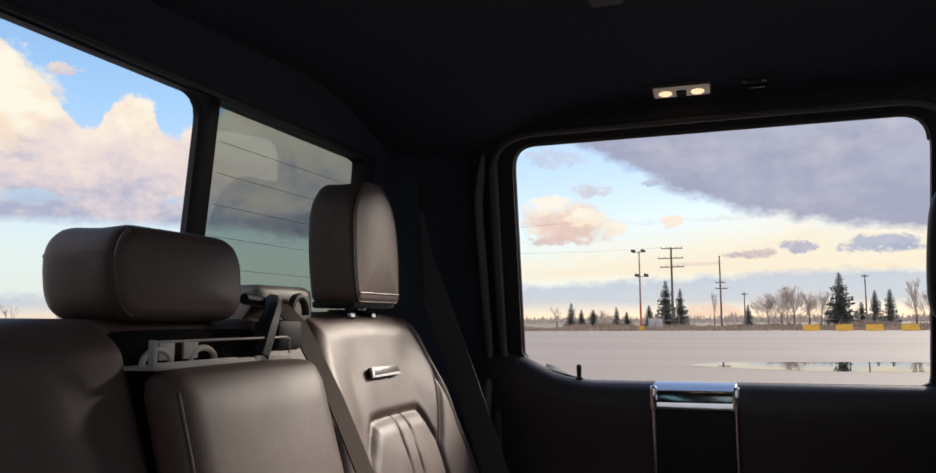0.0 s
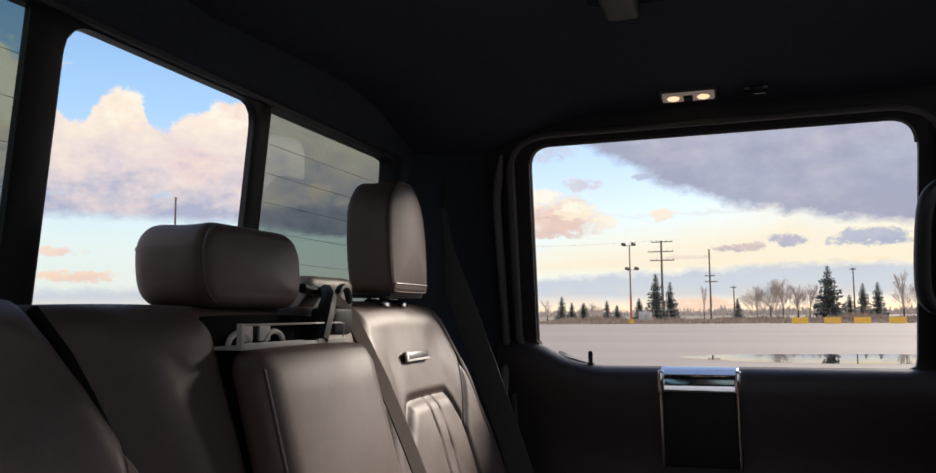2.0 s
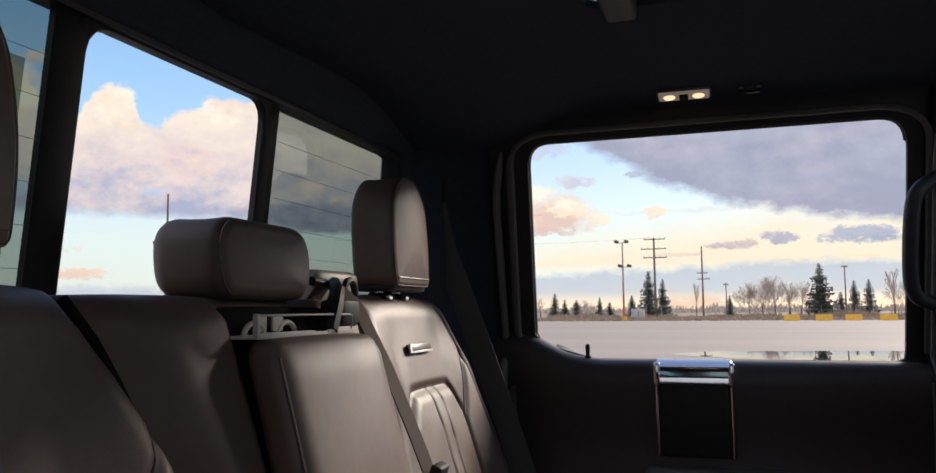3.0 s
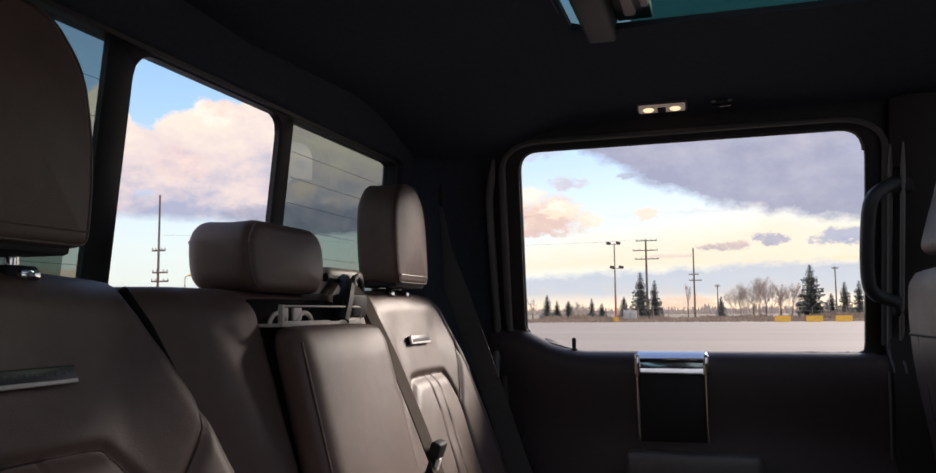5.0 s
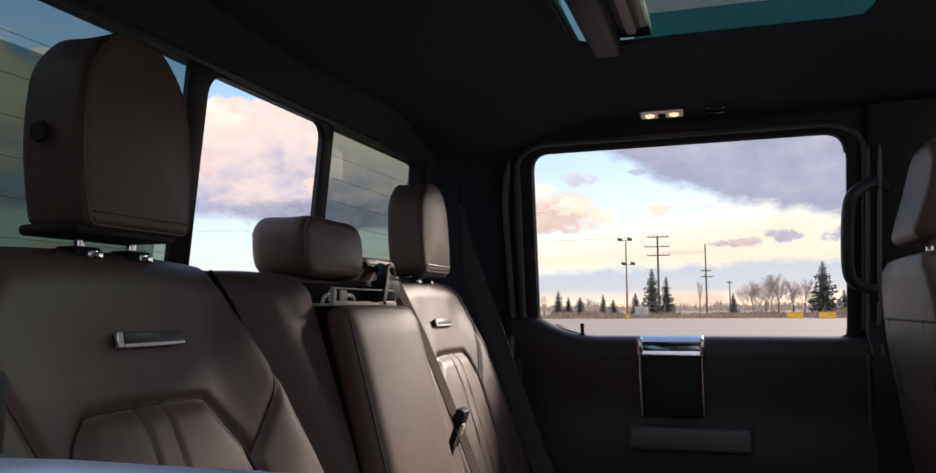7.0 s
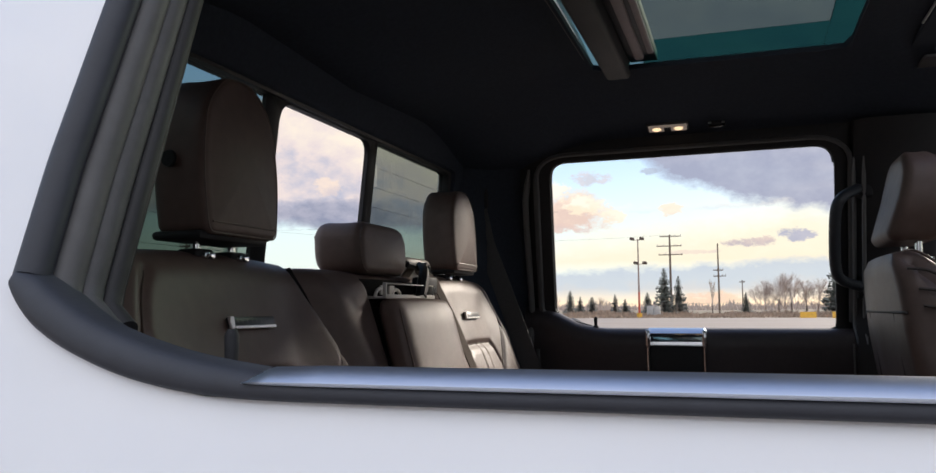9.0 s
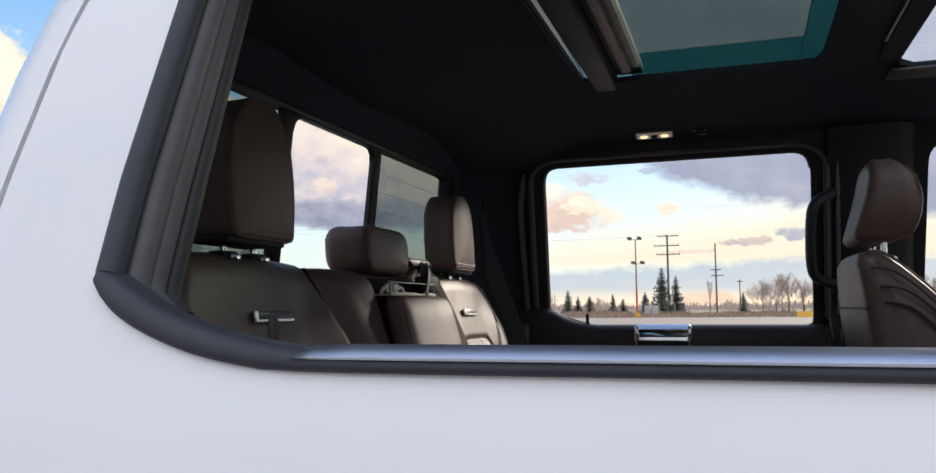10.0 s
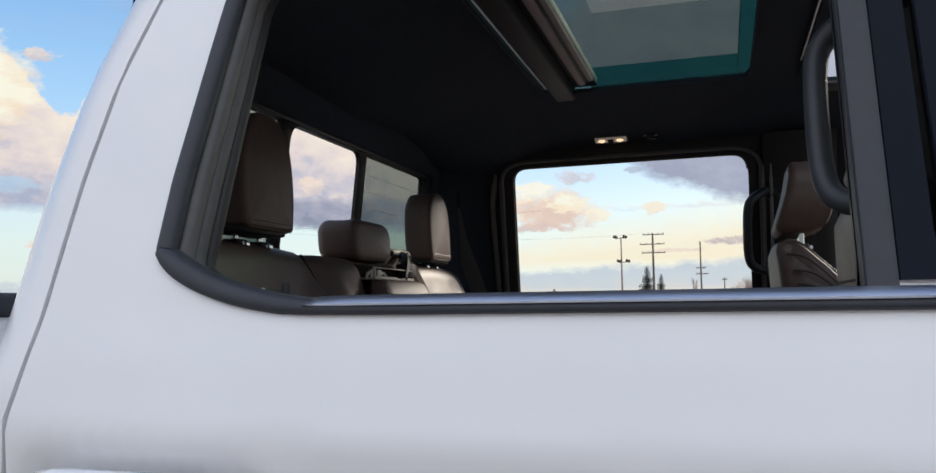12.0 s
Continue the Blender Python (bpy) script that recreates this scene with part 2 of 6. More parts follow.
def glass(name, tint, gloss=1.0, ior=1.5):
    """A clear or tinted pane: straight transmission with a mirror reflection on top."""
    mt = bpy.data.materials.new(name)
    mt.use_nodes = True
    nt = mt.node_tree
    nt.nodes.clear()
    tr = nt.nodes.new("ShaderNodeBsdfTransparent")
    tr.inputs[0].default_value = (*tint, 1)
    gl = nt.nodes.new("ShaderNodeBsdfGlossy")
    gl.inputs["Roughness"].default_value = 0.01
    fr = nt.nodes.new("ShaderNodeFresnel")
    fr.inputs["IOR"].default_value = ior
    mx = nt.nodes.new("ShaderNodeMixShader")
    out = nt.nodes.new("ShaderNodeOutputMaterial")
    nt.links.new(fr.outputs[0], mx.inputs[0])
    nt.links.new(tr.outputs[0], mx.inputs[1])
    nt.links.new(gl.outputs[0], mx.inputs[2])
    nt.links.new(mx.outputs[0], out.inputs[0])
    return mt


def glow(name, colour, strength):
    mt = bpy.data.materials.new(name)
    mt.use_nodes = True
    b = mt.node_tree.nodes["Principled BSDF"]
    b.inputs["Base Color"].default_value = (*colour, 1)
    b.inputs["Emission Color"].default_value = (*colour, 1)
    b.inputs["Emission Strength"].default_value = strength
    return mt


LEATHER = material("brown_leather", (0.108, 0.0688, 0.0565), 0.50, spec=0.55, scale=60, vary=0.20, bump=0.22, bump_scale=900, coarse=7, bump_dist=0.0006)
STITCH = material("seam_thread", (0.05, 0.04, 0.034), 0.7, scale=200, bump=0)
# leather colour darkened to paint the shade inside the seam creases
SEAM_SHADE = material("seam_crease_shade", (0.045, 0.028, 0.022), 0.75, spec=0.2, scale=120, vary=0.2, bump=0)
PIPING = material("leather_piping", (0.115, 0.078, 0.063), 0.45, scale=120, vary=0.15, bump=0.1)
BLACK_TRIM = material("black_trim", (0.015, 0.015, 0.017), 0.6, spec=0.35, scale=90, vary=0.2, bump=0.25, bump_scale=700, bump_dist=0.0005)
DOOR_TRIM = material("dark_door_trim", (0.044, 0.034, 0.036), 0.42, scale=90, vary=0.2, bump=0.25, bump_scale=700, bump_dist=0.0005)
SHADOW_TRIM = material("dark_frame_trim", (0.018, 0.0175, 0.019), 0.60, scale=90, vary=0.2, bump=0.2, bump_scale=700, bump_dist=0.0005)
GREY_TRIM = material("charcoal_trim", (0.075, 0.074, 0.075), 0.55, scale=90, vary=0.2, bump=0.2, bump_scale=700, bump_dist=0.0005)
# black cloth, with the blue veil of lens flare painted into its colour
HEADLINER = material("headliner_with_veil", (0.044, 0.053, 0.069), 0.95, scale=150, vary=0.2, bump=0.3, bump_scale=-900, spec=0.1)
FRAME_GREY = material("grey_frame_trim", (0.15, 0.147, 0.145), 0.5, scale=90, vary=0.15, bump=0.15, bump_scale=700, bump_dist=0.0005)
# flat black for linings, and for the shade put into the backrest gap
LINING_AND_SHADE = material("black_lining_and_gap_shade", (0.012, 0.011, 0.011), 0.95, spec=0.06, scale=200, vary=0.3, bump=0.3, bump_scale=-900)
HOUSING = material("taupe_plastic", (0.20, 0.18, 0.155), 0.5, scale=90, vary=0.15, bump=0.15, bump_scale=700, bump_dist=0.0005)
PANEL_GREY = material("grey_switch_panel", (0.13, 0.125, 0.125), 0.45, scale=90, vary=0.15, bump=0.15, bump_scale=700, bump_dist=0.0005)
RUBBER = material("black_rubber", (0.029, 0.032, 0.042), 0.55, scale=60, vary=0.2, bump=0.08)
SEAL = material("grey_rubber_seal", (0.094, 0.092, 0.092), 0.5, scale=60, vary=0.2, bump=0.08)
STRAP_GREY = material("grey_webbing", (0.080, 0.064, 0.055), 0.9, spec=0.12, scale=300, vary=0.2, bump=0.4, bump_scale=-900)
WIRE_GREY = material("grey_wire", (0.46, 0.43, 0.40), 0.5, scale=90, vary=0.1, bump=0)
WEBBING = material("belt_webbing", (0.075, 0.072, 0.074), 0.75, scale=300, vary=0.25, bump=0.4, bump_scale=-900)
CHROME = material("chrome", (0.75, 0.76, 0.78), 0.10, metal=1.0, scale=20, vary=0.06, bump=0.02)
CHROME_SATIN = material("satin_chrome", (0.92, 0.89, 0.85), 0.28, metal=1.0, scale=60, vary=0.06, bump=0.02)
SILVER = material("satin_silver", (0.88, 0.83, 0.77), 0.35, scale=60, vary=0.08, bump=0.03)
BELT_CHROME = material("satin_belt_trim", (0.76, 0.80, 0.87), 0.30, metal=1.0, scale=20, vary=0.06, bump=0.02)
STEEL = material("dull_steel", (0.5, 0.5, 0.5), 0.35, metal=1.0, scale=40, vary=0.15, bump=0.05)
ALU = material("grey_rail_plastic", (0.42, 0.37, 0.37), 0.6, metal=0.0, spec=0.25, scale=40, vary=0.1, bump=0.03)
PAINT = material("white_car_paint", (0.82, 0.83, 0.85), 0.22, scale=6, vary=0.03, bump=0.01, coarse=1.5, coat=0.6, bump_scale=-4)
GLOSS_BLACK = material("gloss_black", (0.012, 0.013, 0.016), 0.12, scale=20, vary=0.1, bump=0.02, coat=0.5)
PILLAR_BLACK = material("satin_black", (0.007, 0.010, 0.018), 0.25, scale=20, vary=0.1, bump=0.02, spec=0.07)
SLATE = material("slate_grip_plastic", (0.036, 0.041, 0.050), 0.5, scale=90, vary=0.2, bump=0.2, bump_scale=700, bump_dist=0.0005)
TINT_GLASS = glass("privacy_glass", (0.28, 0.325, 0.30))
ROOF_GLASS = glass("roof_glass", (0.15, 0.19, 0.17))
TEAL_GLASS = glass("roof_glass_band", (0.016, 0.082, 0.076))
CYAN_GLASS = glass("roof_glass_clear", (0.22, 0.40, 0.42))
DOOR_GLASS = glass("door_glass", (0.74, 0.79, 0.76))
CLEAR_GLASS = glass("clear_glass", (0.86, 0.90, 0.88))
BULB = glow("lamp_bulb", (1.0, 0.70, 0.42), 1.2)
LENS = glow("lit_lamp_lens", (0.8, 0.66, 0.56), 0.12)
BADGE_DARK = material("badge_dark", (0.014, 0.014, 0.016), 0.35, metal=0.0, scale=80, vary=0.1, bump=0.05)


# ---------------------------------------------------------------- mesh helpers
def finish(bm, name, mat, smooth=True):
    me = bpy.data.meshes.new(name)
    bm.normal_update()
    bm.to_mesh(me)
    bm.free()
    me.materials.append(mat)
    if smooth:
        me.shade_auto_smooth(angle=radians(40)) if hasattr(me, "shade_auto_smooth") else None
        for p in me.polygons:
            p.use_smooth = True
        me.set_sharp_from_angle(angle=radians(42))
    return me


def part(name, bm, mat, parent, label="", smooth=True):
    ob = new(name, finish(bm, name, mat, smooth))
    ob.parent = parent
    if label:
        ob["label"] = label
    return ob


def thing(name, label, category, at=(0, 0, 0), group="", kind=""):
    e = new(name)
    e.empty_display_size = 0.05
    e.location = at
    return tagged(e, label, category, group, kind)


def smooth_step(a, b, x):
    t = min(1.0, max(0.0, (x - a) / (b - a)))
    return t * t * (3 - 2 * t)


def lerp_table(tab, z):
    if z <= tab[0][0]:
        return tab[0][1]
    for (a, b), (c, d) in zip(tab, tab[1:]):
        if z <= c:
            return b + (d - b) * (z - a) / (c - a)
    return tab[-1][1]


def add_box(bm, lo, hi, bevel=0.0, seg=2, m=None):
    lo, hi = Vector(lo), Vector(hi)
    r = bmesh.ops.create_cube(bm, size=1.0)
    vs = r["verts"]
    for v in vs:
        v.co = Vector((lo[i] + (v.co[i] + 0.5) * (hi[i] - lo[i]) for i in range(3)))
    if m:
        bmesh.ops.transform(bm, matrix=m, verts=vs)
    if bevel:
        es = list({e for v in vs for e in v.link_edges})
        bmesh.ops.bevel(bm, geom=es, offset=bevel, segments=seg, profile=0.5, affect="EDGES")
    return bm


def box(lo, hi, bevel=0.0, seg=2, m=None):
    return add_box(bmesh.new(), lo, hi, bevel, seg, m)


def add_tube(bm, pts, r, n=8, closed=False, rz=None):
    """A tube along points; r may be a number or one per point; rz flattens it in its second direction."""
    pts = [Vector(p) for p in pts]
    k = len(pts)
    rings = []
    ref = None
    for i, p in enumerate(pts):
        if closed:
            d = pts[(i + 1) % k] - pts[i - 1]
        else:
            d = pts[min(i + 1, k - 1)] - pts[max(i - 1, 0)]
        d.normalize()
        if ref is None:
            ref = d.orthogonal().normalized() if abs(d.z) > 0.9 else d.cross(Vector((0, 0, 1))).normalized()
        ref = (ref - d * ref.dot(d)).normalized()
        up = d.cross(ref)
        rr = r[i] if isinstance(r, (list, tuple)) else r
        r2 = rz if rz else rr
        rings.append([bm.verts.new(p + ref * (rr * math.cos(2 * math.pi * j / n)) + up * (r2 * math.sin(2 * math.pi * j / n))) for j in range(n)])
    for i in range(k if closed else k - 1):
        a, b = rings[i], rings[(i + 1) % k]
        for j in range(n):
            bm.faces.new((a[j], a[(j + 1) % n], b[(j + 1) % n], b[j]))
    if not closed:
        bm.faces.new(rings[0][::-1])
        bm.faces.new(rings[-1])
    return bm


def tube(pts, r, n=8, closed=False, rz=None):
    return add_tube(bmesh.new(), pts, r, n, closed, rz)


def curve_through(pts, k=5):
    """Points along a smooth curve through pts."""
    pts = [Vector(p) for p in pts]
    out = []
    for i in range(len(pts) - 1):
        p0, p1, p2, p3 = (pts[max(0, min(len(pts) - 1, i + j))] for j in (-1, 0, 1, 2))
        for j in range(k):
            t = j / k
            out.append(0.5 * ((2 * p1) + (p2 - p0) * t + (2 * p0 - 5 * p1 + 4 * p2 - p3) * t * t + (3 * p1 - p0 - 3 * p2 + p3) * t ** 3))
    return out + [pts[-1]]


def ribbon(pts, width, thick, across):
    """A flat strap along points; across: its width direction."""
    bm = bmesh.new()
    a = Vector(across).normalized()
    rings = []
    pts = [Vector(p) for p in pts]
    for i, p in enumerate(pts):
        d = (pts[min(i + 1, len(pts) - 1)] - pts[max(i - 1, 0)]).normalized()
        nrm = d.cross(a).normalized()
        w = a * (width / 2)
        rings.append([bm.verts.new(q) for q in (p - w + nrm * thick / 2, p + w + nrm * thick / 2, p + w - nrm * thick / 2, p - w - nrm * thick / 2)])
    for a_, b_ in zip(rings, rings[1:]):
        for j in range(4):
            bm.faces.new((a_[j], a_[(j + 1) % 4], b_[(j + 1) % 4], b_[j]))
    bm.faces.new(rings[0][::-1])
    bm.faces.new(rings[-1])
    bmesh.ops.recalc_face_normals(bm, faces=bm.faces)
    return bm


def cushion(centre, size, r, n=14, bulge=(0, 0, 0), shape=None):
    """A padded block: a box with rounded edges whose faces swell; shape may move each point."""
    bm = bmesh.new()
    c, h = Vector(centre), Vector(size) / 2
    bmesh.ops.create_cube(bm, size=2.0)
    bmesh.ops.subdivide_edges(bm, edges=bm.edges, cuts=n, use_grid_fill=True)
    for v in bm.verts:
        p = v.co.copy()
        q = Vector([math.copysign(abs(x) ** 0.8, x) for x in p])
        s = Vector((q[i] * h[i] for i in range(3)))
        core = Vector((max(-h[i] + r, min(h[i] - r, s[i])) for i in range(3)))
        d = s - core
        if d.length > 1e-9:
            # push onto the rounded edge
            on = [i for i in range(3) if abs(abs(p[i]) - 1) < 1e-6]
            d = d.normalized() * r
            s = core + d
        for i in range(3):
            o = [j for j in range(3) if j != i]
            f = max(0, 1 - p[o[0]] ** 2) * max(0, 1 - p[o[1]] ** 2)
            s[i] += math.copysign(bulge[i] * f, p[i]) * (1 if abs(p[i]) > 0.5 else 0)
        s = s + c
        v.co = shape(s) if shape else s
    return bm


def loop_round(corners, seg=6):
    """A closed outline from corners (x, z, radius)."""
    out = []
    k = len(corners)
    for i, (x, z, r) in enumerate(corners):
        p = Vector((x, z))
        if r <= 0:
            out.append(p)
            continue
        a = (Vector(corners[i - 1][:2]) - p).normalized()
        b = (Vector(corners[(i + 1) % k][:2]) - p).normalized()
        ang = a.angle(b)
        t = r / math.tan(ang / 2)
        s, e = p + a * t, p + b * t
        for j in range(seg + 1):
            f = j / seg
            # a quadratic blend is round enough for trim
            out.append((1 - f) ** 2 * s + 2 * f * (1 - f) * p + f * f * e)
    return out


def resample(loop, n, start=None):
    """n points at even steps along a closed loop, first the one nearest to start."""
    k = len(loop)
    seg = [(loop[(i + 1) % k] - loop[i]).length for i in range(k)]
    tot = sum(seg)
    out = []
    i, acc = 0, 0.0
    for j in range(n):
        d = tot * j / n
        while acc + seg[i] < d - 1e-9:
            acc += seg[i]
            i += 1
        out.append(loop[i].lerp(loop[(i + 1) % k], (d - acc) / max(seg[i], 1e-9)))
    return out


def rings_to_mesh(bm, rings, closed=True):
    """Faces between rings of equal length, each a list of places."""
    vs = [[bm.verts.new(p) for p in ring] for ring in rings]
    k = len(vs[0])
    for a, b in zip(vs, vs[1:]):
        for j in range(k if closed else k - 1):
            bm.faces.new((a[j], a[(j + 1) % k], b[(j + 1) % k], b[j]))
    return bm


def radial_outer(inner, lo, hi):
    """For each point of an outline, a point on the rectangle lo..hi in the same direction from the middle."""
    c = sum(inner, Vector((0, 0))) / len(inner)
    out = []
    for p in inner:
        d = p - c
        t = 1e9
        for i in range(2):
            if d[i] > 1e-9:
                t = min(t, (hi[i] - c[i]) / d[i])
            elif d[i] < -1e-9:
                t = min(t, (lo[i] - c[i]) / d[i])
        out.append(c + d * t)
    # put the nearest point on each corner
    for cx in (lo[0], hi[0]):
        for cz in (lo[1], hi[1]):
            q = Vector((cx, cz))
            i = min(range(len(out)), key=lambda j: (out[j] - q).length)
            out[i] = q
    return out


def between(a, b, f):
    return [p.lerp(q, f) for p, q in zip(a, b)]

# ---------------------------------------------------------------- cab: shared shapes
# half width of the outer skin by height
OUT_TAB = [(0.50, 0.84), (0.62, 0.885), (0.80, 0.893), (1.00, 0.895), (1.10, 0.893), (1.14, 0.8935), (1.165, 0.8955), (1.180, 0.8975), (1.190, 0.8982), (1.198, 0.8968), (1.215, 0.8915),
           (1.26, 0.879), (1.302, 0.865), (1.40, 0.836), (1.50, 0.806), (1.60, 0.776), (1.70, 0.744), (1.76, 0.722), (1.80, 0.703)]


def y_out(z):
    return lerp_table(OUT_TAB, z)


def y_in(z):
    """Half width of the inner trim: upright below the sill, leaning in above it."""
    if z > 1.294:
        return 0.80 - 0.297 * (z - 1.294)
    return 0.80 - 0.035 * smooth_step(1.294, 1.27, z) + 0.02 * smooth_step(1.22, 1.05, z)


def headliner_z(x, y):
    a = abs(y)
    z = 1.822 - 0.078 * max(0.0, (a - 0.30) / 0.36) ** 1.6
    z -= 0.105 * smooth_step(-0.05, -0.44, x) * (1 - 0.4 * a)
    return z - 0.10 * smooth_step(0.95, 1.3, x)


# rear door openings: inner edge of the trim, outer edge of the skin
OPEN_IN = {1: loop_round([(0.420, 1.294, 0.012), (0.420, 1.699, 0.048), (-0.214, 1.696, 0.045), (-0.228, 1.336, 0.012), (-0.185, 1.314, 0.05), (-0.115, 1.294, 0.08)]),
           -1: loop_round([(0.482, 1.298, 0.012), (0.482, 1.705, 0.048), (-0.166, 1.702, 0.045), (-0.177, 1.346, 0.012), (-0.150, 1.326, 0.05), (-0.060, 1.299, 0.08)])}
OPEN_OUT = {1: loop_round([(0.450, 1.274, 0.012), (0.450, 1.730, 0.048), (-0.245, 1.728, 0.05), (-0.258, 1.44, 0.2), (-0.260, 1.325, 0.006), (-0.205, 1.298, 0.04), (-0.120, 1.275, 0.09)]),
            -1: loop_round([(0.452, 1.300, 0.012), (0.452, 1.712, 0.048), (-0.172, 1.708, 0.05), (-0.194, 1.44, 0.2), (-0.195, 1.358, 0.006), (-0.160, 1.330, 0.04), (-0.055, 1.301, 0.09)])}
FRONT_IN = loop_round([(1.28, 1.30, 0.02), (1.00, 1.69, 0.06), (0.665, 1.70, 0.045), (0.655, 1.30, 0.015)])
FRONT_OUT = loop_round([(1.30, 1.302, 0.02), (1.02, 1.70, 0.06), (0.63, 1.71, 0.045), (0.62, 1.302, 0.015)])
NP = 168


def side_ring(loop2d, s, yf, dy=0.0):
    return [Vector((p.x, s * (yf(p.y) + dy), p.y)) for p in loop2d]


def outline_normals(lp):
    """Outward directions along a closed outline."""
    k = len(lp)
    c = sum(lp, Vector((0, 0))) / k
    out = []
    for i, p in enumerate(lp):
        t = (lp[(i + 1) % k] - lp[i - 1]).normalized()
        n = Vector((t.y, -t.x))
        out.append(-n if n.dot(p - c) < 0 else n)
    return out


def door_edge_x(z):
    """The rear edge of the rear door."""
    return lerp_table([(0.5, -0.25), (0.9, -0.32), (1.10, -0.337), (1.20, -0.336), (1.30, -0.324), (1.45, -0.317), (1.57, -0.303), (1.68, -0.273), (1.80, -0.235)], z)


def rear_door(s, name, label):
    e = thing(name, label, "vehicle door", (0.1, s * 0.83, 0.55), kind="structure")
    off = Matrix.Translation(-Vector(e.location))

    def add(nm, bm, mat, lab="", up=None):
        bmesh.ops.transform(bm, matrix=off, verts=bm.verts)
        bmesh.ops.recalc_face_normals(bm, faces=bm.faces)
        return part(nm, bm, mat, up or e, lab)

    oi, oo = resample(OPEN_IN[s], NP), resample(OPEN_OUT[s], NP)
    drop = -0.052 if s > 0 else 0.0  # the far moulding sits lower than the trim
    # outer skin, with the rear edge along the shut line
    bm = bmesh.new()
    outer = radial_outer(oo, (-0.33, 0.52), (0.50, 1.775))
    outer = [Vector((max(p.x, door_edge_x(p.y)) if p.x < 0 else p.x, p.y)) for p in outer]
    outer = [Vector((door_edge_x(p.y), p.y)) if p.x < -0.2 and 0.52 < p.y < 1.74 else p for p in outer]
    k = 64
    rings = [side_ring(between(oo, outer, (i / k)), s, y_out) for i in range(k + 1)]
    for ring in rings:
        for p in ring:
            d = math.hypot(max(0.0, abs(p.x + 0.180) - 0.09) / 0.07, (p.z - 1.118) / 0.056)
            p.y -= s * 0.020 * smooth_step(1.0, 0.45, d)
    rings.append([Vector((p.x, p.y - s * 0.02, p.z)) for p in rings[-1]])
    rings.insert(0, [Vector((p.x, p.y - s * 0.003, p.z)) for p in rings[0]])
    rings_to_mesh(bm, rings)
    add("outer_skin", bm, PAINT, "white painted door skin with a soft crease")
    # window channel between skin and trim: stepped rubber
    bm = bmesh.new()
    prof = [(0.0, -0.002, 0.000), (0.0, 0.003, 0.004), (0.04, -0.004, 0.005), (0.10, -0.020, -0.010), (0.22, -0.022, -0.010), (0.30, -0.012, -0.004), (0.42, -0.012, -0.003), (0.50, -0.026, -0.012),
            (0.62, -0.026, -0.012), (0.70, -0.014, -0.004), (0.86, -0.012, -0.002), (1.0, -0.004, 0.0)]
    rings = []
    for f, dy, grow in prof:
        lp = between(oo, oi, f)
        c = sum(lp, Vector((0, 0))) / len(lp)
        ring = []
        for p in lp:
            yy = y_out(p.y) * (1 - f) + y_in(p.y) * f + (dy if f < 0.5 else 0.0)
            d = (p - c).normalized() * (-grow)
            ring.append(Vector((p.x + d.x, s * yy, p.y + d.y)))
        rings.append(ring)
    rings_to_mesh(bm, rings)
    add("window_channel", bm, RUBBER, "ribbed black rubber window channel")
    # rubber beads along the rear and upper channel; rib light and shade painted by alternating materials
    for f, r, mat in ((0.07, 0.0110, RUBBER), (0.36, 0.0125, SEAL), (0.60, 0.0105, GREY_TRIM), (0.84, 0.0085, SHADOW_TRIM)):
        lp = between(oo, oi, f)
        first = min(range(NP), key=lambda i: abs(lp[i].x - 0.3) + 10 * (lp[i].y > 1.45))
        lp = [p for p in lp[first:] + lp[:first] if p.y > (1.33 if s > 0 else 1.356 if f < 0.1 else 1.328)]
        if lp[0].x > 0:
            lp = lp[::-1]
        run = [Vector((p.x, s * (y_out(p.y) * (1 - f) + y_in(p.y) * f), p.y)) for p in lp if p.x < 0.38 or (s > 0 and p.y > 1.66)]
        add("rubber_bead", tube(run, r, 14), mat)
    # inner trim round the window
    bm = bmesh.new()
    outer = radial_outer(oi, (-0.292, 1.284), (0.455 if s > 0 else 0.50, 1.745))
    rings = [side_ring(oi, s, y_in, 0.012), side_ring(oi, s, y_in), side_ring(between(oi, outer, 0.3), s, y_in, -0.006), side_ring(between(oi, outer, 0.62), s, y_in, -0.004), side_ring(outer, s, y_in, 0.004)]
    rings_to_mesh(bm, rings)
    add("window_surround", bm, SHADOW_TRIM)
    # door seal, a rubber bead round the frame
    bm = bmesh.new()
    lp = [p + Vector((n.x * 0.033, n.y * 0.014)) for p, n in zip(oi, outline_normals(oi))]
    ring = [Vector((p.x, s * (y_in(p.y) - 0.008), p.y)) for p in lp]
    first = min(range(NP), key=lambda i: abs(lp[i].x - 0.1) + 10 * (lp[i].y > 1.45))
    ring = [q for q in ring[first:] + ring[:first] if q.z > 1.300]
    add_tube(bm, ring, [0.0052 + 0.0030 * smooth_step(1.69, 1.64, q.z) for q in ring], 8)
    add("door_seal", bm, SEAL, "grey rubber door seal")
    # the seal runs on down behind the trim
    add("seal_end", tube([ring[-1] if ring[-1].x < 0 else ring[0], Vector((-0.268, s * 0.772, 1.24)), Vector((-0.272, s * 0.775, 1.10)), Vector((-0.272, s * 0.775, 0.95))], 0.0085, 8), SEAL)
    # grey edge of the body frame behind the seal
    run = [Vector((lerp_table([(0.95, -0.287), (1.30, -0.285), (1.60, -0.279), (1.68, -0.262)], z), s * (y_in(z) - 0.014), z)) for z in [0.95 + 0.0365 * i for i in range(21)]]
    add("frame_edge", tube(run, [0.003] + [0.0080] * 19 + [0.003], 10), FRAME_GREY, "grey edge of the door frame")
    # lower trim with a soft ledge, a padded middle and an armrest
    bm = bmesh.new()
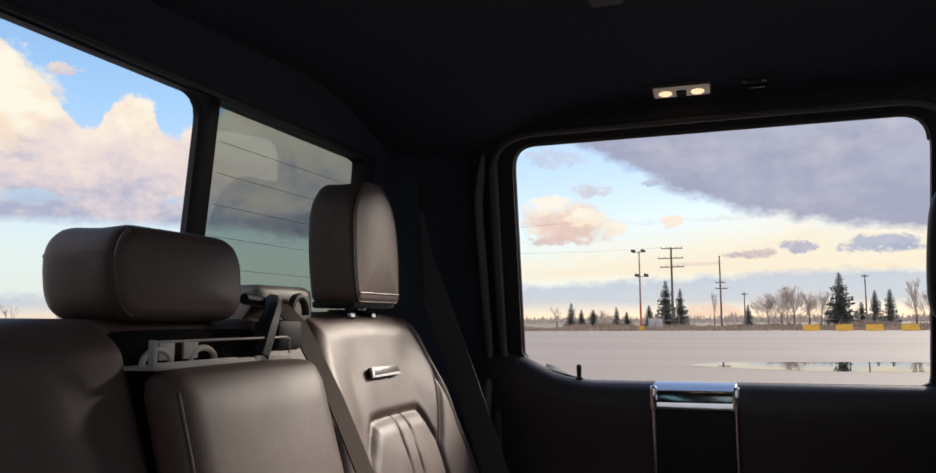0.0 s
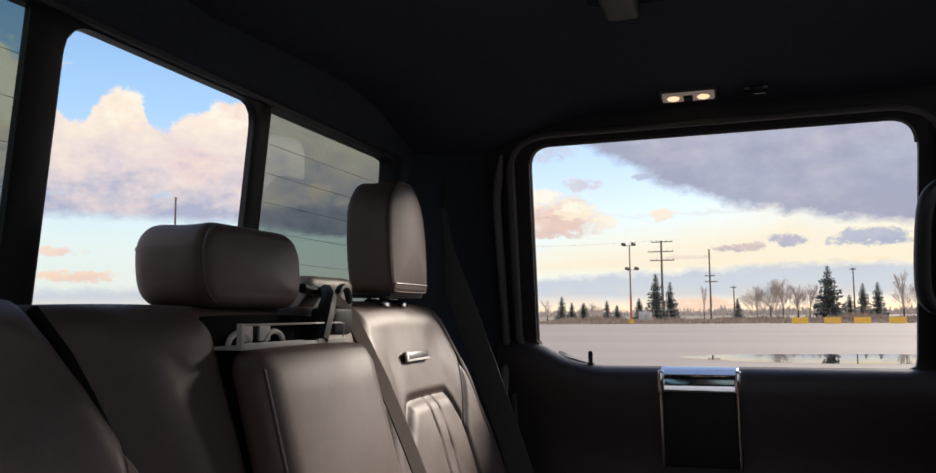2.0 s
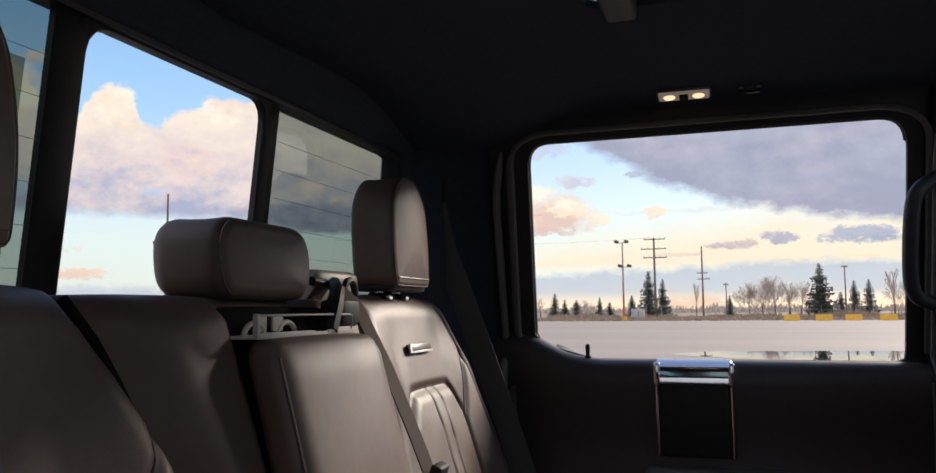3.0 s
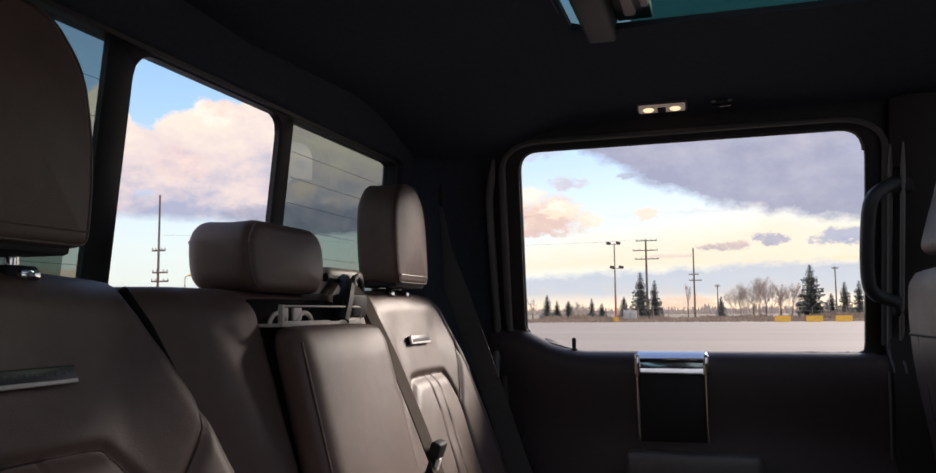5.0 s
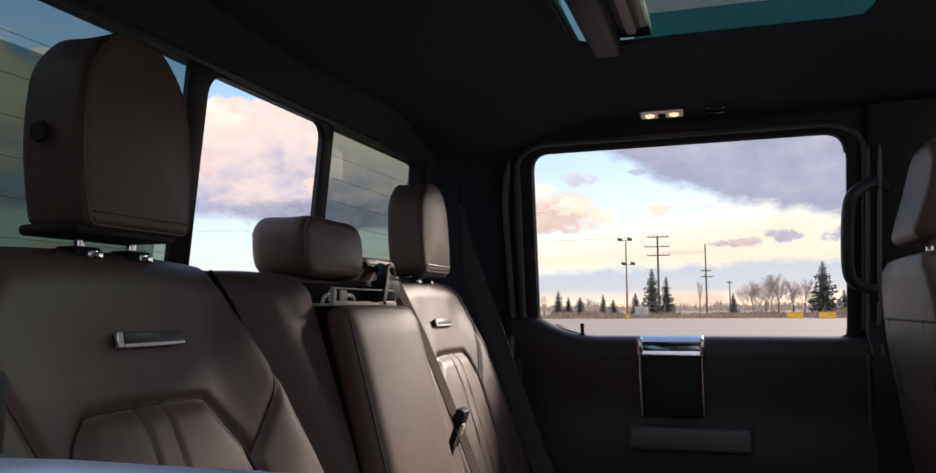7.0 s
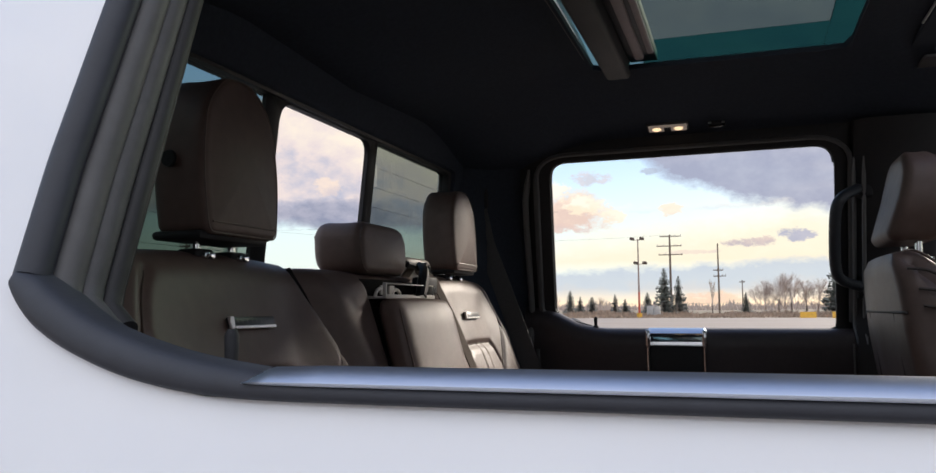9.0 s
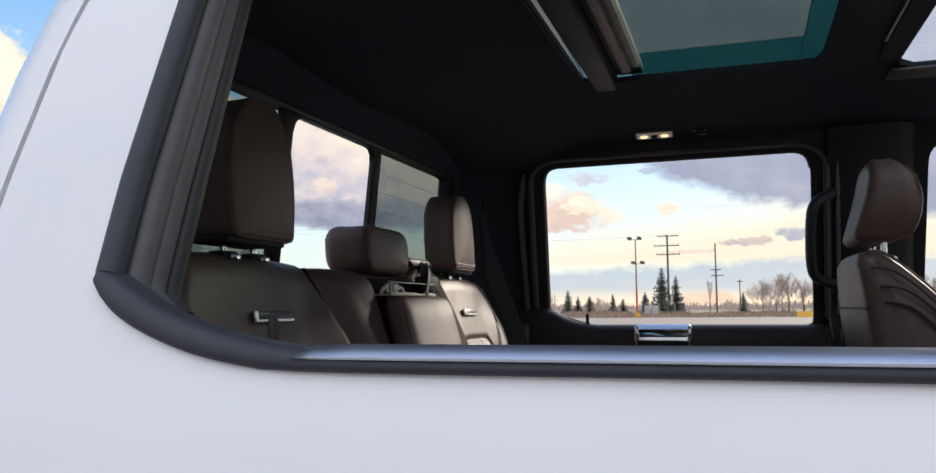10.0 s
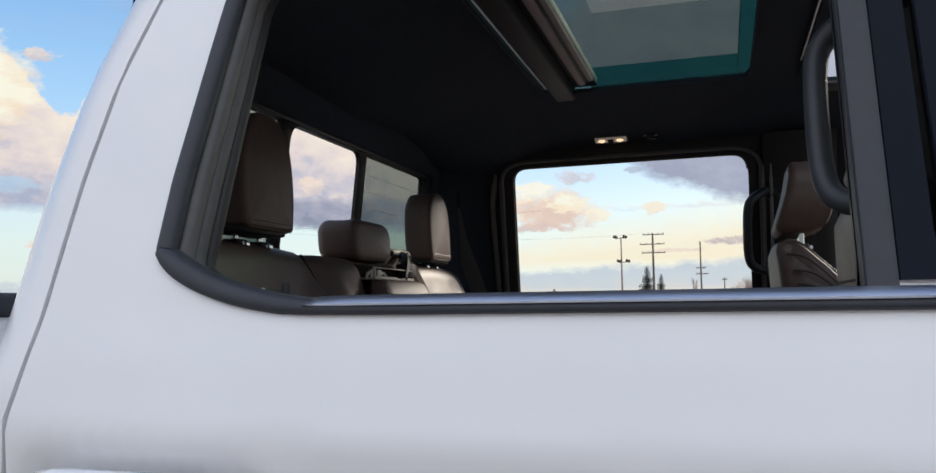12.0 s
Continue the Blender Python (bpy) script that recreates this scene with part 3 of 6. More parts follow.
    zs = [1.285, 1.294, 1.292, 1.284, 1.270, 1.25, 1.20, 1.15, 1.11, 1.07, 1.00, 0.90, 0.75, 0.60]
    ys = [0.815, 0.800, 0.782, 0.770, 0.763, 0.762, 0.766, 0.772, 0.770, 0.764, 0.76, 0.765, 0.775, 0.78]
    xs = [-0.30 + 0.76 * i / 30 for i in range(31)]
    grid = []
    for z, y in zip(zs, ys):
        row = []
        for x in xs:
            lift = (lerp_table([(-0.30, 0.060), (-0.228, 0.043), (-0.205, 0.031), (-0.165, 0.011), (-0.115, 0.001), (-0.1, 0.0)], x if s > 0 else x - 0.035)) * smooth_step(1.05, 1.285, z)
            row.append(Vector((x, s * (y - 0.004 * math.sin(3.1 * (x + 0.3))), z + lift)))
        grid.append(row)
    rings_to_mesh(bm, grid, closed=False)
    add("trim_panel", bm, DOOR_TRIM, "dark brown padded door trim")
    # armrest
    bm = cushion((0.10, s * 0.745, 0.945), (0.62, 0.075, 0.07), 0.028, 8, (0, 0, 0.004))
    add("armrest", bm, DOOR_TRIM)
    bm = box((-0.02, s * 0.73 - 0.03, 1.062), (0.226, s * 0.73 + 0.035, 1.108), 0.010, 3)
    add("switch_panel", bm, PANEL_GREY, "charcoal switch panel")
    # bezel and chrome release
    bm = box((0.006, s * 0.758 - 0.012, 1.125), (0.131, s * 0.758 + 0.012, 1.262), 0.006, 2)
    add("handle_bezel", bm, BLACK_TRIM)
    for x in (0.004, 0.133):
        add("bezel_trim", tube([(x, s * 0.7455, 1.262), (x, s * 0.7455, 1.20), (x + 0.001, s * 0.748, 1.125)], 0.0032, 8), CHROME, "thin chrome strip")
    bm = bmesh.new()
    prof = [(0.800, 1.2865), (0.796, 1.2955), (0.780, 1.2960), (0.762, 1.291), (0.748, 1.280), (0.742, 1.265), (0.742, 1.254), (0.752, 1.252), (0.758, 1.262)]
    rings_to_mesh(bm, [[Vector((x, s * y, z)) for y, z in prof] for x in (0.003, 0.006, 0.010, 0.127, 0.131, 0.134)], closed=False)
    bm.faces.ensure_lookup_table()
    h = add("door_handle", bm, CHROME, "chrome inner door release")
    md = h.modifiers.new("thickness", "SOLIDIFY")
    md.thickness = 0.004
    for x in (0.004, 0.133):
        add("end_cap", box((x - 0.006, s * 0.745 - 0.006, 1.250), (x + 0.006, s * 0.745 + 0.006, 1.292), 0.004, 2), CHROME, "", h)
    # lock pin
    bm = bmesh.new()
    px, up = (-0.127, 0.0) if s > 0 else (-0.086, 0.012)
    add_tube(bm, [(px, s * 0.790, 1.288), (px, s * 0.790, 1.300), (px, s * 0.790, 1.301), (px, s * 0.790, 1.318 + up), (px, s * 0.790, 1.322 + up)], [0.008, 0.006, 0.0038, 0.0046, 0.003], 10)
    add("lock_pin", bm, BLACK_TRIM)
    # belt moulding outside: rubber that sweeps up at the rear, with a bright strip
    bm = bmesh.new()
    lower = [(0.50, 1.300), (0.20, 1.300), (0.03, 1.300), (-0.043, 1.3015), (-0.096, 1.309), (-0.140, 1.322), (-0.171, 1.336), (-0.190, 1.350), (-0.198, 1.360)]
    upper = [(0.50, 1.312), (0.20, 1.312), (0.03, 1.3125), (-0.040, 1.318), (-0.090, 1.328), (-0.130, 1.341), (-0.160, 1.355), (-0.180, 1.366), (-0.194, 1.371)]
    lower, upper = ([(v.x, v.y) for v in curve_through([(a, b, 0) for a, b in tab], 5)] for tab in (lower, upper))
    rings = []
    for (xa, za), (xb, zb) in zip(lower, upper):
        ya = y_out(za)
        za, zb = za + drop, zb + drop
        ring = [Vector((xa, s * (ya - 0.004), za - 0.001))]
        for i in range(9):
            f = math.pi * i / 8
            w = (1 - math.cos(f)) / 2
            ring.append(Vector((xa + (xb - xa) * w, s * (ya + 0.001 + 0.0085 * math.sin(f) ** 0.8 - 0.004 * w), za + (zb - za) * w)))
        ring += [Vector((xb, s * (ya - 0.014), zb + 0.001)), Vector((xb, s * (ya - 0.035), zb - 0.008))]
        rings.append(ring)
    tip = sum(rings[-1], Vector()) / len(rings[-1])
    rings.append([tip.lerp(p, 0.7) + Vector((-0.0015, 0, 0.002)) for p in rings[-1]])
    rings.append([tip + Vector((-0.002, 0, 0.002)) for p in rings[-1]])
    rings_to_mesh(bm, rings, closed=False)
    add("belt_moulding", bm, RUBBER, "black rubber belt moulding")
    bm = bmesh.new()
    rings = []
    for x, f in ((0.50, 1), (0.30, 1), (0.10, 1), (0.02, 1), (-0.008, 0.9), (-0.018, 0.55), (-0.022, 0.1)):
        rings.append([Vector((x, s * 0.8735, 1.3095 - 0.001 * f)), Vector((x, s * 0.8755, 1.3095 + 0.001 * f)), Vector((x, s * 0.8738, 1.3095 + 0.0026 * f)),
                      Vector((x, s * 0.8692, 1.3095 + 0.0060 * f)), Vector((x, s * 0.8635, 1.3095 + 0.0086 * f)), Vector((x, s * 0.858, 1.3095 + 0.005 * f))])
    rings = [[p + Vector((0, 0, drop)) for p in r] for r in rings]
    rings_to_mesh(bm, rings, closed=False)
    add("chrome_strip", bm, BELT_CHROME, "bright chrome belt strip")
    # door handle outside
    add("outer_handle", cushion((-0.180, s * 0.912, 1.137), (0.205, 0.026, 0.044), 0.011, 6, (0, 0.003, 0.001)), PAINT, "white painted pull handle")
    for x in (-0.268, -0.092):
        add("handle_mount", box((x - 0.008, s * 0.900 - 0.012, 1.122), (x + 0.008, s * 0.900 + 0.010, 1.150), 0.004), PAINT)
    return e


rear_door(1, "door_1", "open-window rear truck door, dark padded inside, white outside")
rear_door(-1, "door_2", "white rear truck door with its window lowered")


def front_side(s, name):
    """Front door and B-pillar of one side."""
    e = thing(name, "white front truck door with a black pillar trim", "vehicle door", (0.9, s * 0.83, 0.55), kind="structure")
    off = Matrix.Translation(-Vector(e.location))

    def add(nm, bm, mat, lab=""):
        bmesh.ops.transform(bm, matrix=off, verts=bm.verts)
        bmesh.ops.recalc_face_normals(bm, faces=bm.faces)
        return part(nm, bm, mat, e, lab)

    fi, fo = resample(FRONT_IN, NP), resample(FRONT_OUT, NP)
    bm = bmesh.new()
    outer = radial_outer(fo, (0.508, 0.52), (1.55, 1.775))
    rings_to_mesh(bm, [side_ring(between(fo, outer, i / 20), s, y_out) for i in range(21)])
    add("outer_skin", bm, PAINT)
    bm = bmesh.new()
    rings_to_mesh(bm, [side_ring(fo, s, y_out, -0.004)] + [[Vector((p.x, s * (y_out(p.y) * (1 - f) + y_in(p.y) * f), p.y)) for p in between(fo, fi, f)] for f in (0.3, 0.7, 1.0)])
    add("window_channel", bm, RUBBER)
    bm = bmesh.new()
    outer = radial_outer(fi, (0.46, 0.60), (1.55, 1.745))
    rings_to_mesh(bm, [side_ring(fi, s, y_in, 0.01)] + [side_ring(between(fi, outer, i / 6), s, y_in, -0.003 if 0 < i < 6 else 0.0) for i in range(7)])
    add("inner_trim", bm, BLACK_TRIM)
    # gloss black pillar trims on the outside
    for x0, x1 in ((0.4725, 0.5005), (0.5075, 0.622)):
        bm = bmesh.new()
        zs = [1.322 + 0.39 * i / 10 for i in range(11)]
        rings_to_mesh(bm, [[Vector((x, s * (y_out(z) + d), z)) for x, d in ((x0, 0.0), (x0 + 0.001, 0.004), ((x0 + x1) / 2, 0.0052), (x1 - 0.001, 0.004), (x1, 0.0))] for z in zs], closed=False)
        add("pillar_trim", bm, PILLAR_BLACK, "gloss black pillar trim")
    # pillar edge between opening and trim
    bm = bmesh.new()
    zs = [1.315 + 0.40 * i / 8 for i in range(9)]
    rings_to_mesh(bm, [[Vector((x, s * (y_out(z) + d), z)) for x, d in ((0.449, -0.02), (0.4505, 0.001), (0.458, 0.0025), (0.4725, 0.002), (0.4725, -0.01))] for z in zs], closed=False)
    add("channel_edge", bm, RUBBER, "dark window channel edge")
    # belt moulding carried on
    bm = bmesh.new()
    rings_to_mesh(bm, [[Vector((x, s * y, z)) for y, z in ((0.861, 1.299), (0.871, 1.300), (0.873, 1.309), (0.866, 1.318), (0.851, 1.319), (0.83, 1.31))] for x in (0.5, 0.9, 1.3)], closed=False)
    add("belt_moulding", bm, RUBBER)
    bm = bmesh.new()
    rings_to_mesh(bm, [[Vector((x, s * y, z)) for y, z in ((0.8735, 1.3085), (0.8755, 1.3105), (0.8745, 1.3145), (0.868, 1.319), (0.855, 1.32), (0.846, 1.3185))] for x in (0.5, 0.9, 1.3)], closed=False)
    add("chrome_strip", bm, BELT_CHROME)
    # inner pillar cover
    bm = bmesh.new()
    zs = [0.62 + 1.12 * i / 14 for i in range(15)]
    rings_to_mesh(bm, [[Vector((x, s * (y_in(z) + d), z)) for x, d in ((0.452, 0.02), (0.456, -0.016), (0.480, -0.036), (0.60, -0.036), (0.630, -0.016), (0.64, 0.02))] for z in zs], closed=False)
    add("pillar_cover", bm, SHADOW_TRIM, "dark pillar cover")
    # two seal ridges down the rear edge of the pillar
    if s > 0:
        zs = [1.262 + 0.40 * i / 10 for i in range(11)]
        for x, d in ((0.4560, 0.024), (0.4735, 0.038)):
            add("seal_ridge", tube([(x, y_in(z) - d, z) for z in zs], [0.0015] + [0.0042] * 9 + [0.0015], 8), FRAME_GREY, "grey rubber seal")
        # light catching the door's edge below them, put in as a thin pale tube
        add("door_edge_light", tube([(0.449, y_in(z) - 0.012, z) for z in (1.262, 1.22, 1.15, 1.08, 1.0)], 0.0022, 6), FRAME_GREY, "thin grey line painted as light on the door edge")
    return e


front_side(1, "door_3")
front_side(-1, "door_4")

# ---------------------------------------------------------------- cab: rear corners, rear wall, rear window
RC, RX = 0.115, 0.088


def corner_section(z, s, t):
    """t from 0 at the shut line to 1 on the rear face."""
    y = y_out(z)
    xe = door_edge_x(z) - 0.006
    if t < 0.15:
        return Vector((xe, s * y, z))
    a = (t - 0.15) / 0.85 * math.pi / 2
    return Vector((xe - 0.012 - RX * math.sin(a), s * (y - RC * (1 - math.cos(a))), z))


def cab_corner(s, name):
    bm = bmesh.new()
    zs = [0.5 + 1.3 * i / 26 for i in range(27)]
    cols = []
    for z in zs:
        row = [corner_section(z, s, t / 16) for t in range(17)]
        row.insert(0, row[0] - Vector((0, s * 0.02, 0)))
        last = row[-1]
        row.append(Vector((-0.464 + 0.105 * (max(z, 1.18) - 1.60), s * 0.60, z)))
        cols.append(row)
    rings_to_mesh(bm, cols, closed=False)
    bmesh.ops.recalc_face_normals(bm, faces=bm.faces)
    ob = part(name, bm, PAINT, None)
    tagged(ob, "white painted rear corner panel of the truck cab", "body panel", kind="structure")
    # dark recess behind the shut line
    bm = bmesh.new()
    rings_to_mesh(bm, [[Vector((door_edge_x(z) + d, s * (y_out(z) - 0.018), z)) for d in (0.03, -0.04)] for z in zs], closed=False)
    part("shut_line", bm, RUBBER, ob)
    # inner cover between the door and the rear window
    bm = bmesh.new()
    zs = [0.9 + 0.86 * i / 20 for i in range(21)]
    rows = []
    for z in zs:
        yi = y_in(z)
        yb = min(0.61, yi - 0.05)
        rows.append([Vector((-0.285, s * (yi + 0.01), z)), Vector((-0.300, s * (yi - 0.012), z)), Vector((-0.335, s * (yi - 0.030), z)), Vector((-0.375, s * (yb + 0.02), z)), Vector((-0.412, s * (yb - 0.005), z)), Vector((-0.43, s * (yb - 0.03), z))])
    rings_to_mesh(bm, rows, closed=False)
    part("pillar_cover", bm, HEADLINER, ob)
    return ob


cab_corner(1, "wall_corner")
cab_corner(-1, "wall_corner")

GLASS_X = -0.447


def back_lean(z):
    """How far the back window and its wall lean: the head forward of the foot."""
    return 0.105 * (max(z, 1.18) - 1.60)


def lean_back(bm):
    for v in bm.verts:
        v.co.x += back_lean(v.co.z)


SIDE_OPEN = [("far", 0.180, 0.566), ("near", -0.575, -0.205)]
back = thing("wall_rear", "black rear cab wall below and round the back window", "wall", (-0.44, 0, 0.55), kind="structure")
boff = Matrix.Translation(-Vector(back.location))


def add_back(nm, bm, mat, lab="", up=None):
    lean_back(bm)
    bmesh.ops.transform(bm, matrix=boff, verts=bm.verts)
    bmesh.ops.recalc_face_normals(bm, faces=bm.faces)
    return part(nm, bm, mat, up or back, lab)


win = loop_round([(0.572, 1.235, 0.03), (0.572, 1.668, 0.012), (-0.58, 1.668, 0.012), (-0.58, 1.235, 0.03)])
win = resample(win, NP)
bm = bmesh.new()
outer = radial_outer(win, (-0.66, 0.60), (0.66, 1.76))
rows = []
for f, x in ((0, -0.452), (0.0, -0.432), (0.06, -0.424), (0.5, -0.416), (1.0, -0.410)):
    rows.append([Vector((x, p.x, p.y)) for p in between(win, outer, f)])
rings_to_mesh(bm, rows)
add_back("inner_trim", bm, HEADLINER)
bm = bmesh.new()
outer = radial_outer(win, (-0.66, 0.50), (0.66, 1.79))
outer = [Vector((max(-(y_out(p.y) - 0.125), min(y_out(p.y) - 0.125, p.x)), p.y)) for p in outer]
rings_to_mesh(bm, [[Vector((x, p.x, p.y)) for p in between(win, outer, f)] for f, x in ((0, -0.452), (0.0, -0.466), (1.0, -0.462))])
add_back("outer_skin", bm, PAINT)

window = thing("window_1", "tinted back window with its middle pane slid open", "window", (GLASS_X, 0, 1.235), kind="structure")
woff = Matrix.Translation(-Vector(window.location))


def add_win(nm, bm, mat, lab="", up=None):
    lean_back(bm)
    bmesh.ops.transform(bm, matrix=woff, verts=bm.verts)
    bmesh.ops.recalc_face_normals(bm, faces=bm.faces)
    return part(nm, bm, mat, up or window, lab)


# slider surround: two posts, head and foot, with rounded inner corners
inner = resample(loop_round([(0.143, 1.255, 0.02), (0.143, 1.661, 0.030), (-0.166, 1.661, 0.030), (-0.166, 1.255, 0.02)]), 120)
outer = radial_outer(inner, (-0.205, 1.238), (0.180, 1.666))
bm = bmesh.new()
rings_to_mesh(bm, [[Vector((x, p.x, p.y)) for p in between(inner, outer, f)] for f, x in ((0, GLASS_X - 0.005), (0, GLASS_X + 0.003), (0.12, GLASS_X + 0.006), (0.9, GLASS_X + 0.005), (1, GLASS_X + 0.002), (1, GLASS_X - 0.005), (0, GLASS_X - 0.005))])
add_win("slider_frame", bm, BLACK_TRIM, "black frame of the sliding pane")
bm = bmesh.new()
rings_to_mesh(bm, [[Vector((x, p.x, p.y)) for p in between(win, between(win, [Vector((0, 1.45))] * NP, 0.02), f)] for f, x in ((0, GLASS_X - 0.012), (1, GLASS_X - 0.012), (1, GLASS_X + 0.012), (0, GLASS_X + 0.014))])
add_win("window_frame", bm, BLACK_TRIM)


def sheet(p, q, r, t, toward):
    """One flat pane through four corners, facing toward."""
    bm = bmesh.new()
    f = bm.faces.new([bm.verts.new(v) for v in (p, q, r, t)])
    bm.normal_update()
    if f.normal.dot(Vector(toward)) < 0:
        f.normal_flip()
    return bm


def pane(nm, x, y0, y1, z0, z1, lab, d=0.0):
    bm = sheet((x + d, y0, z0), (x - d, y1, z0), (x - d, y1, z1), (x + d, y0, z1), (1, 0, 0))
    lean_back(bm)
    bmesh.ops.transform(bm, matrix=woff, verts=bm.verts)
    return part(nm, bm, TINT_GLASS, window, lab, smooth=False)


for nm, y0, y1 in SIDE_OPEN:
    g = pane("pane", GLASS_X, y0 - 0.003, y1 + 0.006, 1.237, 1.667, "privacy-tinted fixed pane", 0.0035 if y0 > 0 else 0.0)
    for i in range(10):
        z = 1.275 + 0.038 * i
        add_win("heater_line", box((GLASS_X + 0.0036, y0 + 0.004, z - 0.0002), (GLASS_X + 0.0040, y1 - 0.004, z + 0.0002)), RUBBER, "", g)
# the slid pane rests behind the near fixed pane
pane("sliding_pane", GLASS_X - 0.008, -0.52, -0.222, 1.26, 1.612, "privacy-tinted sliding pane, pushed open")

# ---------------------------------------------------------------- cab: roof, headliner, sunroof
HOLES = [(-0.046, 0.420, -0.360, 0.360), (0.565, 1.02, -0.420, 0.420)]


def breaks(lo, hi, marks, step):
    vals = sorted({lo, hi, *marks})
    out = []
    for a, b in zip(vals, vals[1:]):
        k = max(1, round((b - a) / step))
        out += [a + (b - a) * i / k for i in range(k)]
    return out + [hi]


def holed_sheet(bm, xs, ys, zf, holes):
    vs = {}

    def vert(i, j):
        if (i, j) not in vs:
            vs[i, j] = bm.verts.new((xs[i], ys[j], zf(xs[i], ys[j])))
        return vs[i, j]

    for i in range(len(xs) - 1):
        for j in range(len(ys) - 1):
            cx, cy = (xs[i] + xs[i + 1]) / 2, (ys[j] + ys[j + 1]) / 2
            if any(a < cx < b and c < cy < d for a, b, c, d in holes):
                continue
            bm.faces.new((vert(i, j), vert(i, j + 1), vert(i + 1, j + 1), vert(i + 1, j)))


bm = bmesh.new()
xs = breaks(-0.45, 1.32, [h[0] for h in HOLES] + [h[1] for h in HOLES], 0.045)
ys = breaks(-0.69, 0.69, [h[2] for h in HOLES] + [h[3] for h in HOLES], 0.045)
holed_sheet(bm, xs, ys, headliner_z, HOLES)
for v in bm.verts:
    # the rear corners stay inside the cab
    lim = lerp_table([(-0.45, 0.60), (-0.40, 0.645), (-0.33, 0.69)], v.co.x)
    v.co.y = max(-lim, min(lim, v.co.y))
for x0, x1, y0, y1 in HOLES:
    lp = resample(loop_round([(x1, y0, 0.03), (x1, y1, 0.03), (x0, y1, 0.03), (x0, y0, 0.03)]), 60)
    big = radial_outer(lp, (x0 - 0.004, y0 - 0.004), (x1 + 0.004, y1 + 0.004))
    rings_to_mesh(bm, [[Vector((p.x, p.y, headliner_z(p.x, p.y) - 0.001)) for p in big], [Vector((p.x, p.y, headliner_z(p.x, p.y) - 0.004)) for p in between(big, lp, 0.7)],
                       [Vector((p.x, p.y, headliner_z(p.x, p.y) + 0.004)) for p in lp], [Vector((p.x, p.y, headliner_z(p.x, p.y) + 0.007)) for p in big]])
ceiling = part("ceiling", bm, HEADLINER, None)
tagged(ceiling, "black fabric headliner with a long roof opening", "ceiling", kind="structure")


def roof_z(x, y):
    return 1.935 - 0.03 * (abs(y) / 0.6) ** 2.5 - 0.06 * smooth_step(-0.1, -0.45, x) - 0.10 * smooth_step(0.95, 1.35, x) - 0.07 * smooth_step(0.63, 0.70, abs(y))


bm = bmesh.new()
RH = [(-0.090, 0.490, -0.630, 0.630), (0.535, 1.05, -0.672, 0.672)]
xs = breaks(-0.465, 1.35, [h[0] for h in RH] + [h[1] for h in RH], 0.06)
ys = breaks(-0.70, 0.70, [h[2] for h in RH] + [h[3] for h in RH], 0.05)
holed_sheet(bm, xs, ys, roof_z, RH)
# rounded eaves down to the sides
for s in (1, -1):
    rows = []
    for x in xs:
        rows.append([Vector((x, s * 0.70, roof_z(x, 0.70))), Vector((x, s * 0.712, 1.80)), Vector((x, s * 0.716, 1.775))])
    rings_to_mesh(bm, rows, closed=False)
bmesh.ops.recalc_face_normals(bm, faces=bm.faces)
roof = part("roof", bm, PAINT, None)
tagged(roof, "white truck roof with a panoramic glass opening", "roof", kind="structure")
# dark tray between headliner and roof round the openings
bm = bmesh.new()
for (x0, x1, y0, y1), (a, b, c, d) in zip(HOLES, RH):
    lp = [Vector(p) for p in ((x0, y0), (x1, y0), (x1, y1), (x0, y1))]
    up = [Vector(p) for p in ((a - 0.01, c - 0.01), (b + 0.01, c - 0.01), (b + 0.01, d + 0.01), (a - 0.01, d + 0.01))]
    rings_to_mesh(bm, [[Vector((p.x, p.y, headliner_z(p.x, p.y) + 0.005)) for p in lp], [Vector((p.x, p.y, roof_z(p.x, p.y) - 0.022)) for p in up], [Vector((p.x, p.y, roof_z(p.x, p.y) + 0.001)) for p in up]])
bmesh.ops.recalc_face_normals(bm, faces=bm.faces)
part("tray", bm, HEADLINER, roof)

sunroof = thing("sunroof", "tinted panoramic glass roof with its front half open", "sunroof", (0.2, 0, 1.855), kind="structure")
soff = Matrix.Translation(-Vector(sunroof.location))


def add_sun(nm, bm, mat, lab=""):
    bmesh.ops.transform(bm, matrix=soff, verts=bm.verts)
    if "pane" not in nm:
        bmesh.ops.recalc_face_normals(bm, faces=bm.faces)
    return part(nm, bm, mat, sunroof, lab)


def sheet_with_sag(x0, x1, y0, y1, z, n=8):
    bm = bmesh.new()
    rings_to_mesh(bm, [[Vector((x0 + (x1 - x0) * i / n, y0 + (y1 - y0) * j / n, z - 0.012 * ((y0 + (y1 - y0) * j / n) / 0.5) ** 2)) for j in range(n + 1)] for i in range(n + 1)], closed=False)
    bm.normal_update()
    for f in bm.faces:
        if f.normal.z > 0:
            f.normal_flip()
    return bm


g = add_sun("middle_pane", sheet_with_sag(0.030, 0.402, -0.466, 0.466, 1.913), ROOF_GLASS, "grey tinted roof glass")
bm = bmesh.new()
for x0, x1, y0, y1 in ((0.026, 0.401, 0.464, 0.628), (0.026, 0.401, -0.628, -0.464), (0.400, 0.488, -0.628, 0.628)):
    r = sheet_with_sag(x0, x1, y0, y1, 1.9128, 4)
    me = bpy.data.meshes.new("tmp")
    r.to_mesh(me)
    r.free()
    bm.from_mesh(me)
    bpy.data.meshes.remove(me)
g = add_sun("edge_pane", bm, TEAL_GLASS, "dark teal border of the roof glass")
g = add_sun("rear_pane", sheet_with_sag(-0.088, 0.03, -0.628, 0.628, 1.9126), CYAN_GLASS, "pale green roof glass strip")
